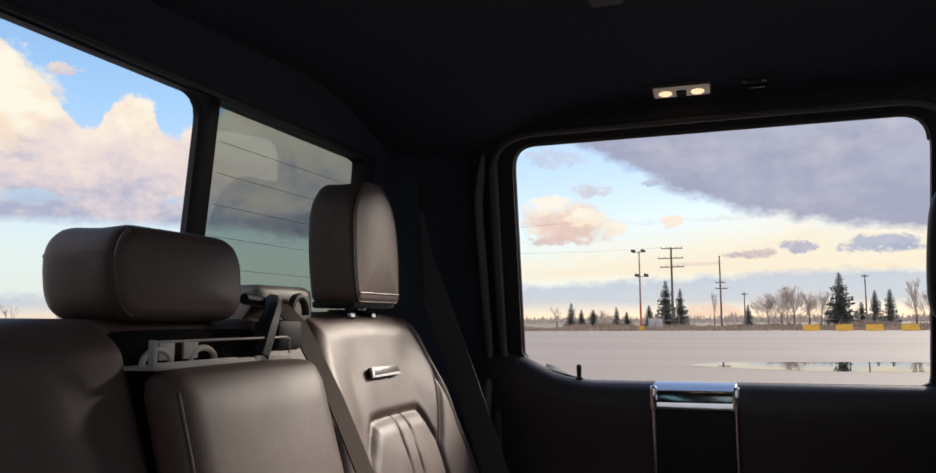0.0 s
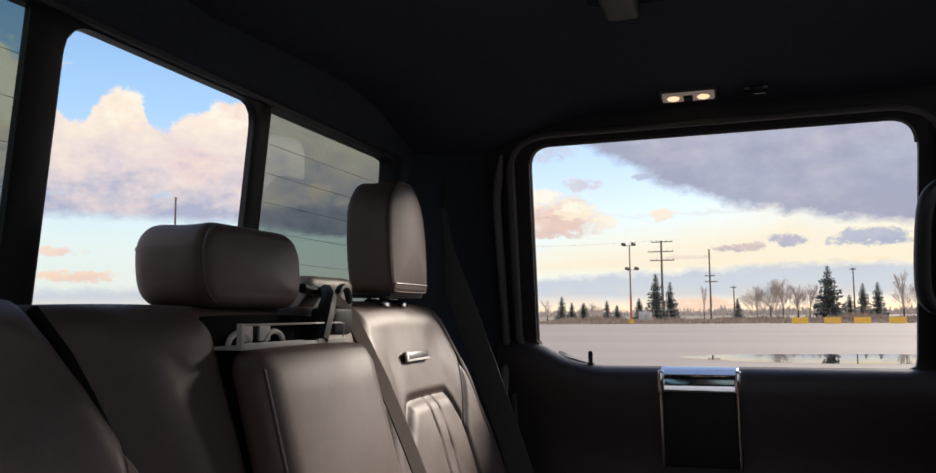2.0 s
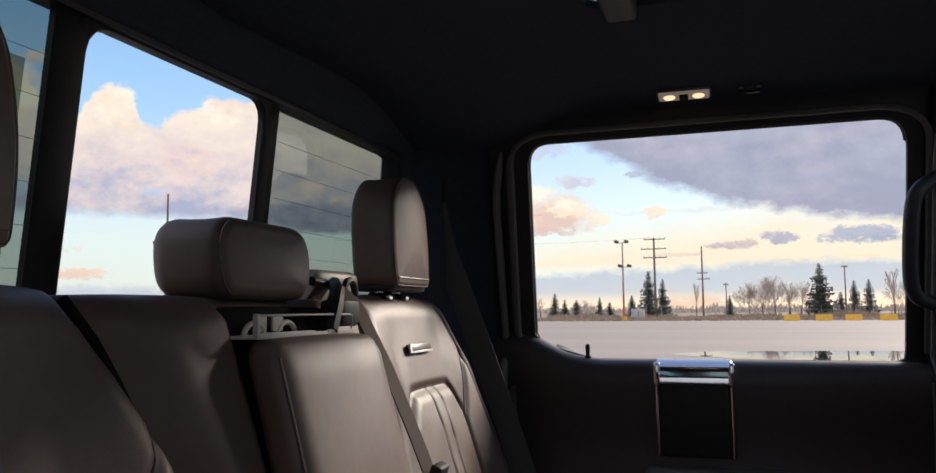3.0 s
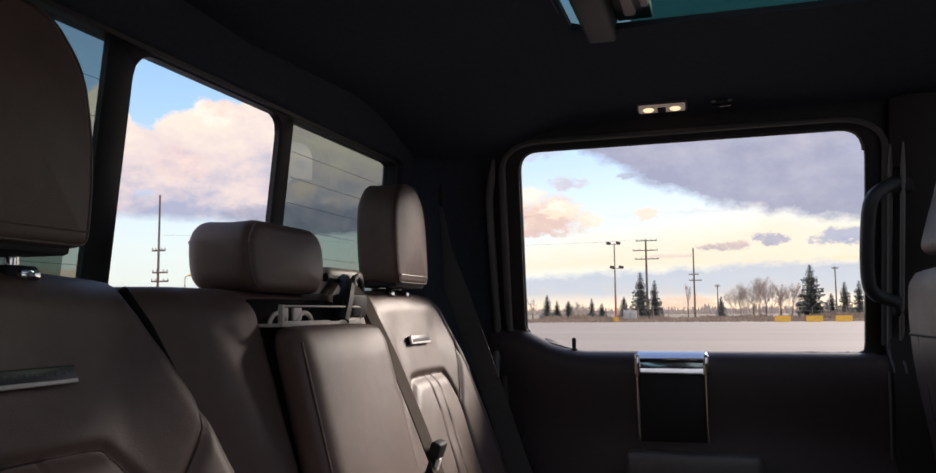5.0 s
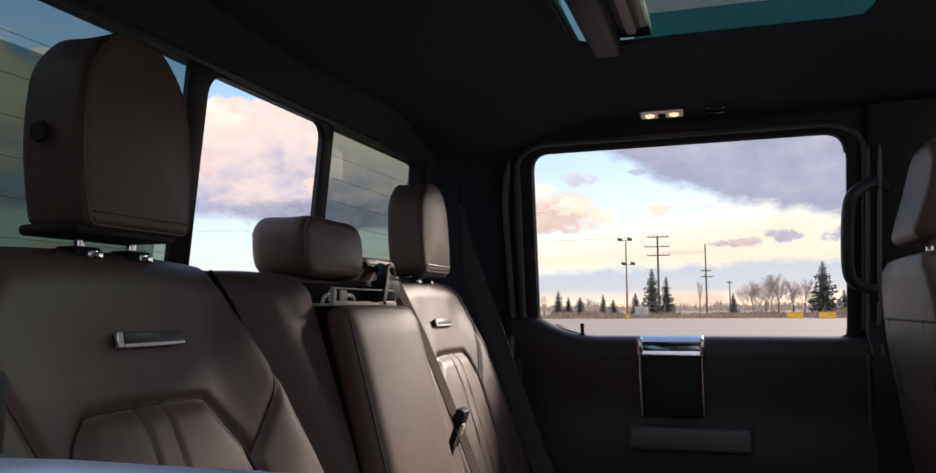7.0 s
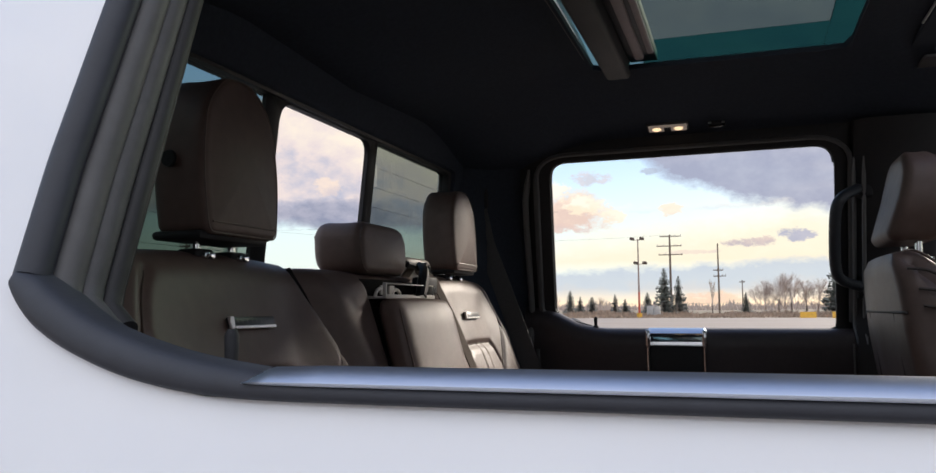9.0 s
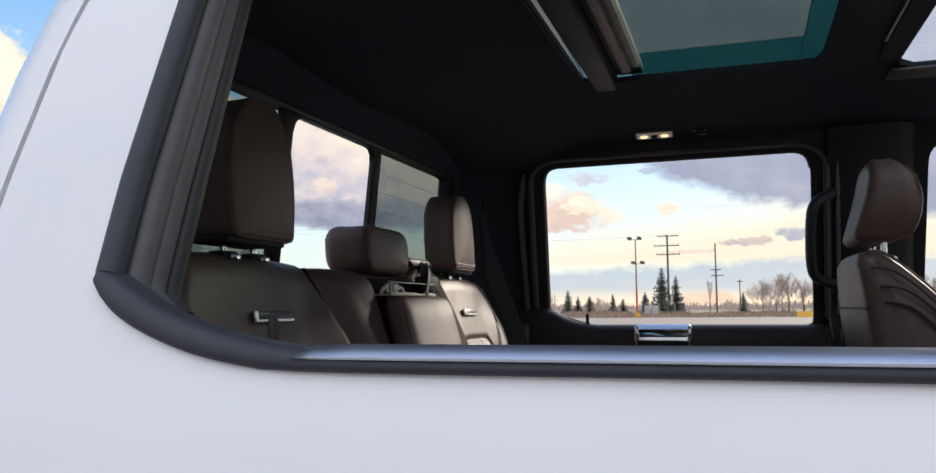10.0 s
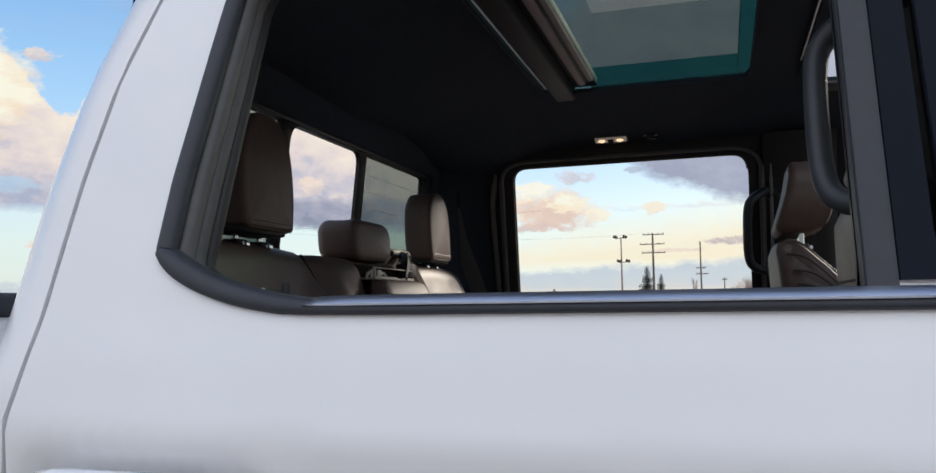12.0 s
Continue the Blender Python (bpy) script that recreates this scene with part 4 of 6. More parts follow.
# shade roller and cross rails
add_sun("shade_roller", box((-0.026, -0.385, 1.800), (0.022, 0.385, 1.846), 0.008, 3), SHADOW_TRIM, "charcoal shade roller cover")
add_sun("shade_rail", box((0.036, -0.342, 1.824), (0.054, 0.342, 1.842), 0.004, 2), ALU, "satin metal shade rail")
add_sun("shade_rail", box((0.063, -0.315, 1.826), (0.075, 0.315, 1.846), 0.003, 2), ALU)
add_sun("rail_gap", box((0.0225, -0.38, 1.832), (0.076, 0.38, 1.852), 0.002), RUBBER)
add_sun("opening_trim", tube([(-0.056, -0.36, 1.8225), (-0.056, 0.30, 1.8225)], 0.0016, 6), GREY_TRIM)
# deflector and rails of the open front half
for s in (1, -1):
    add_sun("opening_lip", box((0.548, s * 0.440 - 0.036, 1.794), (1.02, s * 0.440 + 0.036, 1.800), 0.002), GREY_TRIM)
add_sun("cross_rail", tube([(0.521, -0.38, 1.817), (0.521, 0.27, 1.817)], 0.0022, 8), STEEL)

# ---------------------------------------------------------------- cab: floor, front end
floor = part("floor", box((-0.45, -0.84, 0.56), (1.60, 0.84, 0.60), 0.01), material("carpet", (0.02, 0.02, 0.021), 0.95, scale=300, vary=0.4, bump=0.5, bump_scale=-700), None)
tagged(floor, "dark carpeted cab floor", "floor", kind="structure")
dash = part("wall_front", box((1.30, -0.80, 0.60), (1.62, 0.80, 1.24), 0.06, 4), BLACK_TRIM, None)
tagged(dash, "plain dark dashboard closing the cab in front", "dashboard", kind="structure")
bm = bmesh.new()
rings_to_mesh(bm, [[Vector((1.33, y, 1.70 - 0.03 * (y / 0.6) ** 2)) for y in (-0.62, -0.3, 0, 0.3, 0.62)], [Vector((1.80, y * 1.2, 1.24)) for y in (-0.62, -0.3, 0, 0.3, 0.62)]], closed=False)
bm.normal_update()
for f in bm.faces:
    if f.normal.x > 0:
        f.normal_flip()
ws = part("window_2", bm, CLEAR_GLASS, None)
tagged(ws, "sloping clear windscreen", "window", kind="structure")
bm = bmesh.new()
f = bm.faces.new([bm.verts.new((x, -(y_out(z) - 0.022), z)) for x, z in ((0.64, 1.29), (1.30, 1.29), (1.02, 1.705), (0.64, 1.71))])
bm.normal_update()
if f.normal.y < 0:
    f.normal_flip()
fw = part("window_3", bm, DOOR_GLASS, None, smooth=False)
tagged(fw, "closed lightly tinted glass of the front door", "window", kind="structure")
for s in (1, -1):
    ap = part("pillar_front", tube([(1.30, s * 0.66, 1.74), (1.55, s * 0.72, 1.50), (1.82, s * 0.78, 1.22)], 0.045, 10), BLACK_TRIM, None)
    tagged(ap, "black windscreen pillar", "pillar", kind="structure")
hood = part("wall_bonnet", box((1.62, -0.88, 0.55), (2.9, 0.88, 1.20), 0.10, 5), PAINT, None)
tagged(hood, "white truck bonnet", "body panel", kind="structure")

# ---------------------------------------------------------------- truck bed
bed = thing("truck_bed", "white pickup bed with a black rail cap", "truck bed", (-1.3, 0, 0.5))
beoff = Matrix.Translation(-Vector(bed.location))
for s in (1, -1):
    bm = bmesh.new()
    prof = [(0.80, 0.55), (0.90, 0.62), (0.93, 0.95), (0.92, 1.12), (0.905, 1.18), (0.895, 1.30), (0.88, 1.315), (0.83, 1.315), (0.82, 1.29), (0.80, 0.80)]
    rows = [[Vector((x, s * y, z)) for y, z in prof] for x in (-0.548, -0.56, -1.0, -1.6, -2.15)]
    rings_to_mesh(bm, rows, closed=False)
    bm.faces.new([v for v in bm.verts if abs(v.co.x + 0.548) < 1e-6])
    bmesh.ops.recalc_face_normals(bm, faces=bm.faces)
    bmesh.ops.transform(bm, matrix=beoff, verts=bm.verts)
    part("bed_side", bm, PAINT, bed)
    bm = box((-2.15, s * 0.86 - 0.045, 1.312), (-0.548, s * 0.86 + 0.045, 1.334), 0.008, 3)
    bmesh.ops.transform(bm, matrix=beoff, verts=bm.verts)
    part("rail_cap", bm, RUBBER, bed, "black plastic rail cap")
bm = box((-2.18, -0.90, 0.60), (-2.12, 0.90, 1.315), 0.012, 3)
bmesh.ops.transform(bm, matrix=beoff, verts=bm.verts)
part("tailgate", bm, PAINT, bed)
bm = box((-2.12, -0.82, 0.74), (-0.57, 0.82, 0.80), 0.01)
bmesh.ops.transform(bm, matrix=beoff, verts=bm.verts)
part("bed_floor", bm, BLACK_TRIM, bed)
bm = box((-0.60, -0.825, 1.30), (-0.546, 0.825, 1.332), 0.008, 3)
bmesh.ops.transform(bm, matrix=beoff, verts=bm.verts)
part("front_cap", bm, RUBBER, bed, "black plastic rail cap")
bm = box((-0.59, -0.88, 0.78), (-0.552, 0.88, 1.302), 0.008)
bmesh.ops.transform(bm, matrix=beoff, verts=bm.verts)
part("bed_front", bm, PAINT, bed)

# ---------------------------------------------------------------- rear bench
def seat_plane(z):
    """How far forward the middle of a rear backrest lies at a height."""
    return -0.328 + 0.32 * (1.328 - z)


def dist_poly(p, pts):
    best = 9.0
    for a, b in zip(pts, pts[1:]):
        a, b = Vector(a), Vector(b)
        d = b - a
        t = max(0.0, min(1.0, (p - a).dot(d) / d.length_squared))
        best = min(best, (p - a - d * t).length)
    return best


def inside(p, pts):
    """1 where p lies within the outline, else 0."""
    odd = 0
    for a, b in zip(pts, pts[1:] + pts[:1]):
        if (a[1] > p.y) != (b[1] > p.y) and p.x < a[0] + (b[0] - a[0]) * (p.y - a[1]) / (b[1] - a[1]):
            odd = 1 - odd
    return odd


# seams of an outer backrest, as (across from its middle, height); across grows towards the cab's middle
SEAMS = [
    [(-0.118, 0.92), (-0.118, 1.19), (-0.107, 1.240), (-0.090, 1.264), (-0.070, 1.271), (0.056, 1.271), (0.078, 1.262), (0.098, 1.240), (0.114, 1.218), (0.1225, 1.190), (0.1250, 1.15), (0.126, 0.92)],
    [(0.184, 1.290), (0.166, 1.262), (0.119, 1.206)],
    [(-0.176, 1.318), (-0.150, 1.262), (-0.118, 1.205)],
    [(-0.238, 0.93), (-0.222, 1.10), (-0.203, 1.22), (-0.188, 1.285), (-0.174, 1.330), (-0.158, 1.366), (-0.144, 1.386)],
]
STRIPE = [[(-0.012, 0.93), (-0.026, 1.270)], [(0.026, 0.93), (0.008, 1.270)]]
# bends of the seams are rounded
SEAMS = [[(p.x, p.y) for p in curve_through([(a, b, 0) for a, b in sm], 3)] for sm in SEAMS]
MID = 0.412
BOLSTER = 0.024


def outer_half(z):
    return lerp_table([(0.9, 0.275), (1.15, 0.252), (1.30, 0.218), (1.38, 0.192), (1.41, 0.165)], z)


def inner_half(z):
    return lerp_table([(0.9, 0.34), (1.15, 0.250), (1.235, 0.217), (1.293, 0.194), (1.34, 0.180), (1.376, 0.164), (1.41, 0.138)], z)


def backrest(s):
    """One outer backrest; s is the side. Front face with bolsters, insert and grooves, wrapped round to the back."""
    bm = bmesh.new()
    nu, nv = 140, 150
    top = 1.408
    grid = []
    for j in range(nv + 1):
        z = 0.92 + (top - 0.92) * j / nv
        row = []
        for i in range(nu + 1):
            f = -1 + 2 * i / nu
            w = inner_half(z) if f > 0 else outer_half(z)
            u = f * w
            p = Vector((u, z))
            x = seat_plane(z)
            # bolsters rise towards the edges, more on the inside
            bol = smooth_step(0.09, 0.19, abs(u)) * (BOLSTER if f > 0 else 0.012) * smooth_step(1.40, 1.27, z)
            x += bol + 0.006 * math.cos(min(1.0, abs(u) / 0.12) * math.pi / 2) * smooth_step(1.30, 1.2, z)
            x += 0.0035 * smooth_step(0.002, 0.02, min(dist_poly(p, SEAMS[0]), 0.03)) * inside(p, SEAMS[0])
            for sm in SEAMS:
                d = dist_poly(p, sm)
                x -= 0.0058 * math.exp(-(d / 0.0062) ** 2)
            for sm in STRIPE:
                d = dist_poly(p, sm)
                x -= 0.003 * math.exp(-(d / 0.003) ** 2)
            # rounded rims
            e = min((1 - abs(f)) * w, top - z + 0.0)
            if e < 0.035:
                t = 1 - max(0.0, e) / 0.035
                x -= 0.035 * (1 - math.sqrt(max(0.0, 1 - t * t)))
            x += 0.0015 * noise.noise(Vector((u * 18, z * 18, s * 3.0)))
            row.append(Vector((x, s * (MID - u), z + 0.006 * math.cos(min(1, abs(f)) * math.pi / 2) * smooth_step(1.3, top, z))))
        grid.append(row)
    rings_to_mesh(bm, grid, closed=False)
    # sides and back
    border = [grid[0][i] for i in range(nu + 1)] + [grid[j][nu] for j in range(1, nv + 1)] + [grid[nv][i] for i in range(nu - 1, -1, -1)] + [grid[j][0] for j in range(nv - 1, 0, -1)]
    backing = [Vector((seat_plane(p.z) - 0.085, p.y, p.z)) for p in border]
    rings_to_mesh(bm, [border, [p.lerp(q, 0.5) for p, q in zip(border, backing)], backing])
    bm.faces.new([bm.verts.new(p) for p in backing])
    bmesh.ops.remove_doubles(bm, verts=bm.verts, dist=0.0002)
    bmesh.ops.recalc_face_normals(bm, faces=bm.faces)
    return bm


def posts(parent, y, x, z0, z1, gap, off):
    for d in (-gap, gap):
        bm = tube([(x, y + d, z0), (x, y + d, z1)], 0.0058, 12)
        bmesh.ops.transform(bm, matrix=off, verts=bm.verts)
        part("post", bm, CHROME, parent, "chrome headrest post")
        bm = box((x - 0.014, y + d - 0.016, z0 - 0.004), (x + 0.014, y + d + 0.016, z0 + 0.008), 0.004, 3)
        bmesh.ops.transform(bm, matrix=off, verts=bm.verts)
        part("post_sleeve", bm, BLACK_TRIM, parent)
        bm = box((x + 0.013, y + d - 0.010, z0 - 0.004), (x + 0.021, y + d + 0.010, z0 + 0.004), 0.002, 2)
        bmesh.ops.transform(bm, matrix=off, verts=bm.verts)
        part("release_button", bm, CHROME, parent)


def face_loft(face, x_back, x_front, r_back, r_front, crown, lean):
    """A padded block from its outline (across, height) seen from in front: flat sides, rounded rims, a swollen front. Returns the mesh and the line of its front rim."""
    lp = resample(loop_round(face), 88)
    nm = outline_normals(lp)
    c = sum(lp, Vector((0, 0))) / len(lp)
    rings, steps = [], 7

    def ring(inset, x, k=1.0):
        out = []
        for p, n in zip(lp, nm):
            q = p - n * inset
            q = c + (q - c) * k
            out.append(Vector((x + lean * (q.y - c.y), q.x, q.y)))
        return out

    for k in (0.03, 0.3, 0.55, 0.78, 0.93):
        rings.append(ring(r_back, x_back - 0.5 * crown * (1 - k * k), k))
    for i in range(steps + 1):
        a = math.pi / 2 * i / steps
        rings.append(ring(r_back * (1 - math.sin(a)), x_back + r_back * (1 - math.cos(a))))
    for f in (0.25, 0.5, 0.75):
        rings.append(ring(0.0012 * math.sin(math.pi * f), (x_back + r_back) * (1 - f) + (x_front - r_front) * f))
    for i in range(steps + 1):
        a = math.pi / 2 * i / steps
        rings.append(ring(r_front * (1 - math.cos(a)), x_front - r_front * (1 - math.sin(a))))
    for k in (0.95, 0.86, 0.74, 0.6, 0.45, 0.3, 0.15, 0.02):
        rings.append(ring(r_front, x_front + crown * (1 - k * k), k))
    bm = bmesh.new()
    rings_to_mesh(bm, rings)
    bm.faces.new([v for v in bm.verts][-len(lp):])
    bmesh.ops.recalc_face_normals(bm, faces=bm.faces)
    return bm, ring(r_front * 0.22, x_front - r_front * 0.22)


def headrest(parent, off, face, xs, radii, crown, lean, y, z0, z1, gap, label, piped=None):
    bm, rim = face_loft(face, xs[0], xs[1], radii[0], radii[1], crown, lean)
    bmesh.ops.transform(bm, matrix=off, verts=bm.verts)
    h = part("headrest", bm, LEATHER, parent, label)
    if piped:
        run = sorted((p for p in rim if piped(p)), key=lambda p: p.z)
        b = tube(run, 0.0013, 6)
    else:
        b = tube(rim, 0.0010, 6, closed=True)
    bmesh.ops.transform(b, matrix=off, verts=b.verts)
    part("piping", b, PIPING, h)
    posts(parent, y, (xs[0] + xs[1]) / 2 - 0.004, z0, z1, gap, off)
    return h


def badge(parent, off, y, x, z, slope):
    """A dark plate with a bright border and plain bars for its lettering."""
    m = Matrix.Translation((x, y, z)) @ Matrix.Rotation(-slope, 4, "Y")
    b = part("badge", box((-0.002, -0.046, -0.0068), (0.003, 0.046, 0.0068), 0.0015, 2, off @ m), BADGE_DARK, parent, "dark nameplate with bright bars")
    for lo, hi in (((0.0, -0.037, -0.0072), (0.0042, 0.046, -0.0034)), ((0.0, -0.046, -0.0070), (0.0045, -0.0385, 0.0072))):
        part("bar", box(lo, hi, 0.0006, 1, off @ m @ Matrix.Rotation(0.12, 4, "Y")), CHROME_SATIN, b)
    for i in range(8):
        part("bar", box((0.0, -0.032 + 0.0093 * i, -0.0006), (0.0033, -0.0285 + 0.0093 * i, 0.0026), 0.0004, 1, off @ m), GREY_TRIM, b)
    return b


def rear_seat(s, label):
    e = thing("rear_seat", label, "car seat", (-0.15, s * MID, 0.60), group="rear bench")
    off = Matrix.Translation(-Vector(e.location))

    def add(nm, bm, mat, lab="", up=None):
        bmesh.ops.transform(bm, matrix=off, verts=bm.verts)
        return part(nm, bm, mat, up or e, lab)

    b = add("backrest", backrest(s), LEATHER, "bolstered brown leather backrest with sewn insert")
    add("seat_cushion", cushion((0.10, s * 0.40, 0.915), (0.50, 0.52, 0.14), 0.04, 8, (0, 0, 0.012)), LEATHER)
    add("seat_base", box((-0.16, s * 0.40 - 0.24, 0.60), (0.30, s * 0.40 + 0.24, 0.855), 0.02), BLACK_TRIM)
    # thin dark tube sunk in each seam: the crease's shade put into its colour
    for sm in SEAMS:
        pts = []
        for (u0, z0), (u1, z1) in zip(sm, sm[1:]):
            k = max(1, round(math.hypot(u1 - u0, z1 - z0) / 0.012))
            pts += [(u0 + (u1 - u0) * i / k, z0 + (z1 - z0) * i / k) for i in range(k)]
        pts.append(sm[-1])
        path = []
        for u, z in pts:
            bol = smooth_step(0.09, 0.19, abs(u)) * (BOLSTER if u > 0 else 0.012) * smooth_step(1.40, 1.27, z)
            e_ = min((inner_half(z) if u > 0 else outer_half(z)) - abs(u), 1.408 - z)
            t_ = 1 - max(0.0, min(0.035, e_)) / 0.035
            path.append(Vector((seat_plane(z) + bol - 0.0030 - 0.035 * (1 - math.sqrt(1 - t_ * t_)), s * (MID - u), z)))
        add("seam", tube([p - Vector((0.0022, 0, 0)) for p in path], 0.0011, 5), SEAM_SHADE, "", b)
    # the near headrest is drawn a little further out of its sleeves
    tall = 0.172 if s > 0 else 0.190
    low = 1.424 if s > 0 else 1.430
    hy = 0.414 if s > 0 else -0.407
    face = [(hy - 0.069, low, 0.014), (hy + 0.069, low, 0.014), (hy + 0.079, low + 0.42 * tall, 0.30), (hy + 0.066, low + 0.80 * tall, 0.07), (hy + 0.030, low + tall, 0.05),
            (hy - 0.030, low + tall, 0.05), (hy - 0.066, low + 0.80 * tall, 0.07), (hy - 0.079, low + 0.42 * tall, 0.30)]
    headrest(e, off, face, (-0.412, -0.338), (0.012, 0.010), 0.007, -0.05, hy, 1.408, low + tall / 2, 0.034, "tall padded leather headrest")
    stitch = tube([(-0.3340, hy + d, low + 0.014) for d in (-0.064, -0.03, 0.03, 0.064)], 0.0012, 6)
    add("seam", stitch, PIPING, "")
    add("headrest_base", box((-0.408, s * 0.416 - 0.066, low - 0.006), (-0.342, s * 0.416 + 0.066, low + 0.004), 0.004, 2), BLACK_TRIM)
    if s < 0:
        bm = tube([(-0.384, hy - 0.0770, low + 0.085), (-0.384, hy - 0.0800, low + 0.085)], [0.010, 0.009], 16)
        bmesh.ops.holes_fill(bm, edges=bm.edges)
        add("fold_button", bm, BLACK_TRIM)
    badge(e, off, s * 0.407, seat_plane(1.331) + 0.004, 1.331, math.atan(0.32) * 1)
    return e, off, add


far_seat, foff, fadd = rear_seat(1, "brown leather outer rear seat beside the open far window")
near_seat, noff, nadd = rear_seat(-1, "brown leather outer rear seat with bolsters, beside the near door")

mid_seat = thing("rear_seat", "narrow middle of the rear bench with a folding armrest", "car seat", (-0.2, 0.02, 0.60), group="rear bench")
moff = Matrix.Translation(-Vector(mid_seat.location))


def madd(nm, bm, mat, lab="", up=None):
    bmesh.ops.transform(bm, matrix=moff, verts=bm.verts)
    bmesh.ops.recalc_face_normals(bm, faces=bm.faces)
    return part(nm, bm, mat, up or mid_seat, lab)


def slant_block(y0, y1, z0, z1, x_top, slope, depth, r, bulge=0.006, valley=0.0, turn=0.0):
    """A padded slab leaning back: x_top at height z1, coming forward by slope going down."""
    zc, h = (z0 + z1) / 2, z1 - z0
    c = (0.0, (y0 + y1) / 2, zc)

    def shape(p):
        q = Vector(p)
        q.x = p.x - depth / 2 + x_top + slope * (z1 - p.z) - turn * (y1 - p.y)
        # sinks towards the edge of the backrest beside it
        q.x -= valley * (1 - smooth_step(-0.006, 0.070, p.y + MID - sum(inner_half(p.z + 0.012 * k) for k in range(-4, 5)) / 9))
        return q

    return cushion(c, (depth, y1 - y0, h), r, 30 if valley else 14, (bulge, 0, 0.002), shape)


madd("side_panel", slant_block(-0.262, -0.078, 0.92, 1.402, -0.336, 0.32, 0.07, 0.026, 0.008, 0.034, 0.06), LEATHER, "narrow leather backrest strip")
madd("top_panel", slant_block(-0.150, 0.235, 1.335, 1.402, -0.350, 0.30, 0.10, 0.018, 0.002), LEATHER, "leather top rail of the bench")
# shade of the valley beside the near backrest, put in as a black tube
gap = [0.98 + 0.035 * i for i in range(13)]
madd("gap_shade", tube([(seat_plane(z) - 0.016, -(MID - inner_half(z)) + 0.006, z) for z in gap], [0.0085 - 0.004 * smooth_step(1.18, 1.36, z) for z in gap], 8), LINING_AND_SHADE, "black strip painted as the shade between the backrests")
rest = madd("folding_armrest", slant_block(-0.097, 0.140, 0.98, 1.361, -0.272, 0.27, 0.046, 0.019, 0.005), LEATHER, "upright folding armrest in brown leather")
madd("armrest_shell", slant_block(-0.068, 0.134, 0.98, 1.350, -0.312, 0.27, 0.080, 0.008, 0), LINING_AND_SHADE, "black back shell of the armrest", rest)
madd("piping", tube([(-0.2775 + 0.27 * (1.361 - z), -0.0925, z) for z in (1.345, 1.30, 1.2, 1.1, 1.0)], 0.0016, 6), PIPING, "", rest)
madd("well_lining", box((-0.44, -0.116, 0.95), (-0.375, 0.18, 1.36), 0.004), LINING_AND_SHADE)
# open bracket above the armrest
fr = resample(loop_round([(0.110, 1.3655, 0.002), (0.110, 1.3845, 0.002), (-0.094, 1.3845, 0.002), (-0.094, 1.3655, 0.002)]), 48)
madd("bracket", tube([Vector((-0.296, p.x, p.y)) for p in fr], 0.0012, 6, closed=True), WIRE_GREY, "thin metal bracket over the armrest")
madd("recess", slant_block(-0.100, 0.112, 1.350, 1.392, -0.336, 0.30, 0.03, 0.003, 0), LINING_AND_SHADE)
madd("bracket_shelf", box((-0.335, -0.094, 1.3615), (-0.294, 0.110, 1.3650), 0.0008), WIRE_GREY)
madd("bracket_lip", box((-0.2965, -0.094, 1.3620), (-0.2935, 0.016, 1.3680), 0.0010), WIRE_GREY)
madd("bracket_lip", box((-0.2965, 0.046, 1.3620), (-0.2935, 0.110, 1.3680), 0.0010), WIRE_GREY)
madd("bracket_post", box((-0.300, -0.097, 1.3620), (-0.294, -0.092, 1.3860), 0.0012), WIRE_GREY)
for y in (-0.050, -0.018):
    madd("latch_tab", box((-0.322, y - 0.010, 1.3680), (-0.319, y + 0.010, 1.3830), 0.0010), WIRE_GREY)
for y in (-0.062, 0.000):
    madd("latch_hook", tube([Vector((-0.320, y + 0.018 * math.cos(a), 1.364 + 0.013 * math.sin(a))) for a in [math.pi * i / 10 for i in range(11)]], 0.0028, 8), WIRE_GREY)
madd("seat_cushion", cushion((0.10, 0.0, 0.915), (0.48, 0.27, 0.13), 0.04, 8, (0, 0, 0.012)), LEATHER)
mid_face = [(-0.088, 1.401, 0.030), (0.088, 1.401, 0.030), (0.094, 1.444, 0.12), (0.088, 1.485, 0.036), (-0.088, 1.485, 0.036), (-0.094, 1.444, 0.12)]
headrest(mid_seat, moff, mid_face, (-0.428, -0.338), (0.021, 0.015), 0.004, -0.06, 0.0, 1.400, 1.44, 0.05, "low padded leather headrest", lambda p: p.y < -0.070)

# ---------------------------------------------------------------- belts
belt = thing("seat_belt", "black belt webbing hanging at the rear pillar", "seat belt", (-0.30, 0.66, 1.30), group="seat belts")
off = Matrix.Translation(-Vector(belt.location))


def under(ob, o, nm, bm, mat, lab=""):
    bmesh.ops.transform(bm, matrix=o, verts=bm.verts)
    return part(nm, bm, mat, ob, lab)


under(belt, off, "webbing", ribbon([(-0.382, 0.640, 1.58), (-0.368, 0.652, 1.50), (-0.335, 0.66, 1.41), (-0.300, 0.665, 1.31), (-0.262, 0.67, 1.20), (-0.215, 0.675, 1.06), (-0.18, 0.675, 0.98)], 0.044, 0.0018, (1, 0.10, 0.36)), WEBBING)
under(belt, off, "guide_loop", tube([(-0.395, 0.640, 1.60), (-0.372, 0.632, 1.606), (-0.345, 0.640, 1.60), (-0.372, 0.646, 1.594)], 0.006, 8, closed=True), BLACK_TRIM)
under(belt, off, "anchor", box((-0.385, 0.640, 1.585), (-0.36, 0.672, 1.64), 0.006), BLACK_TRIM)

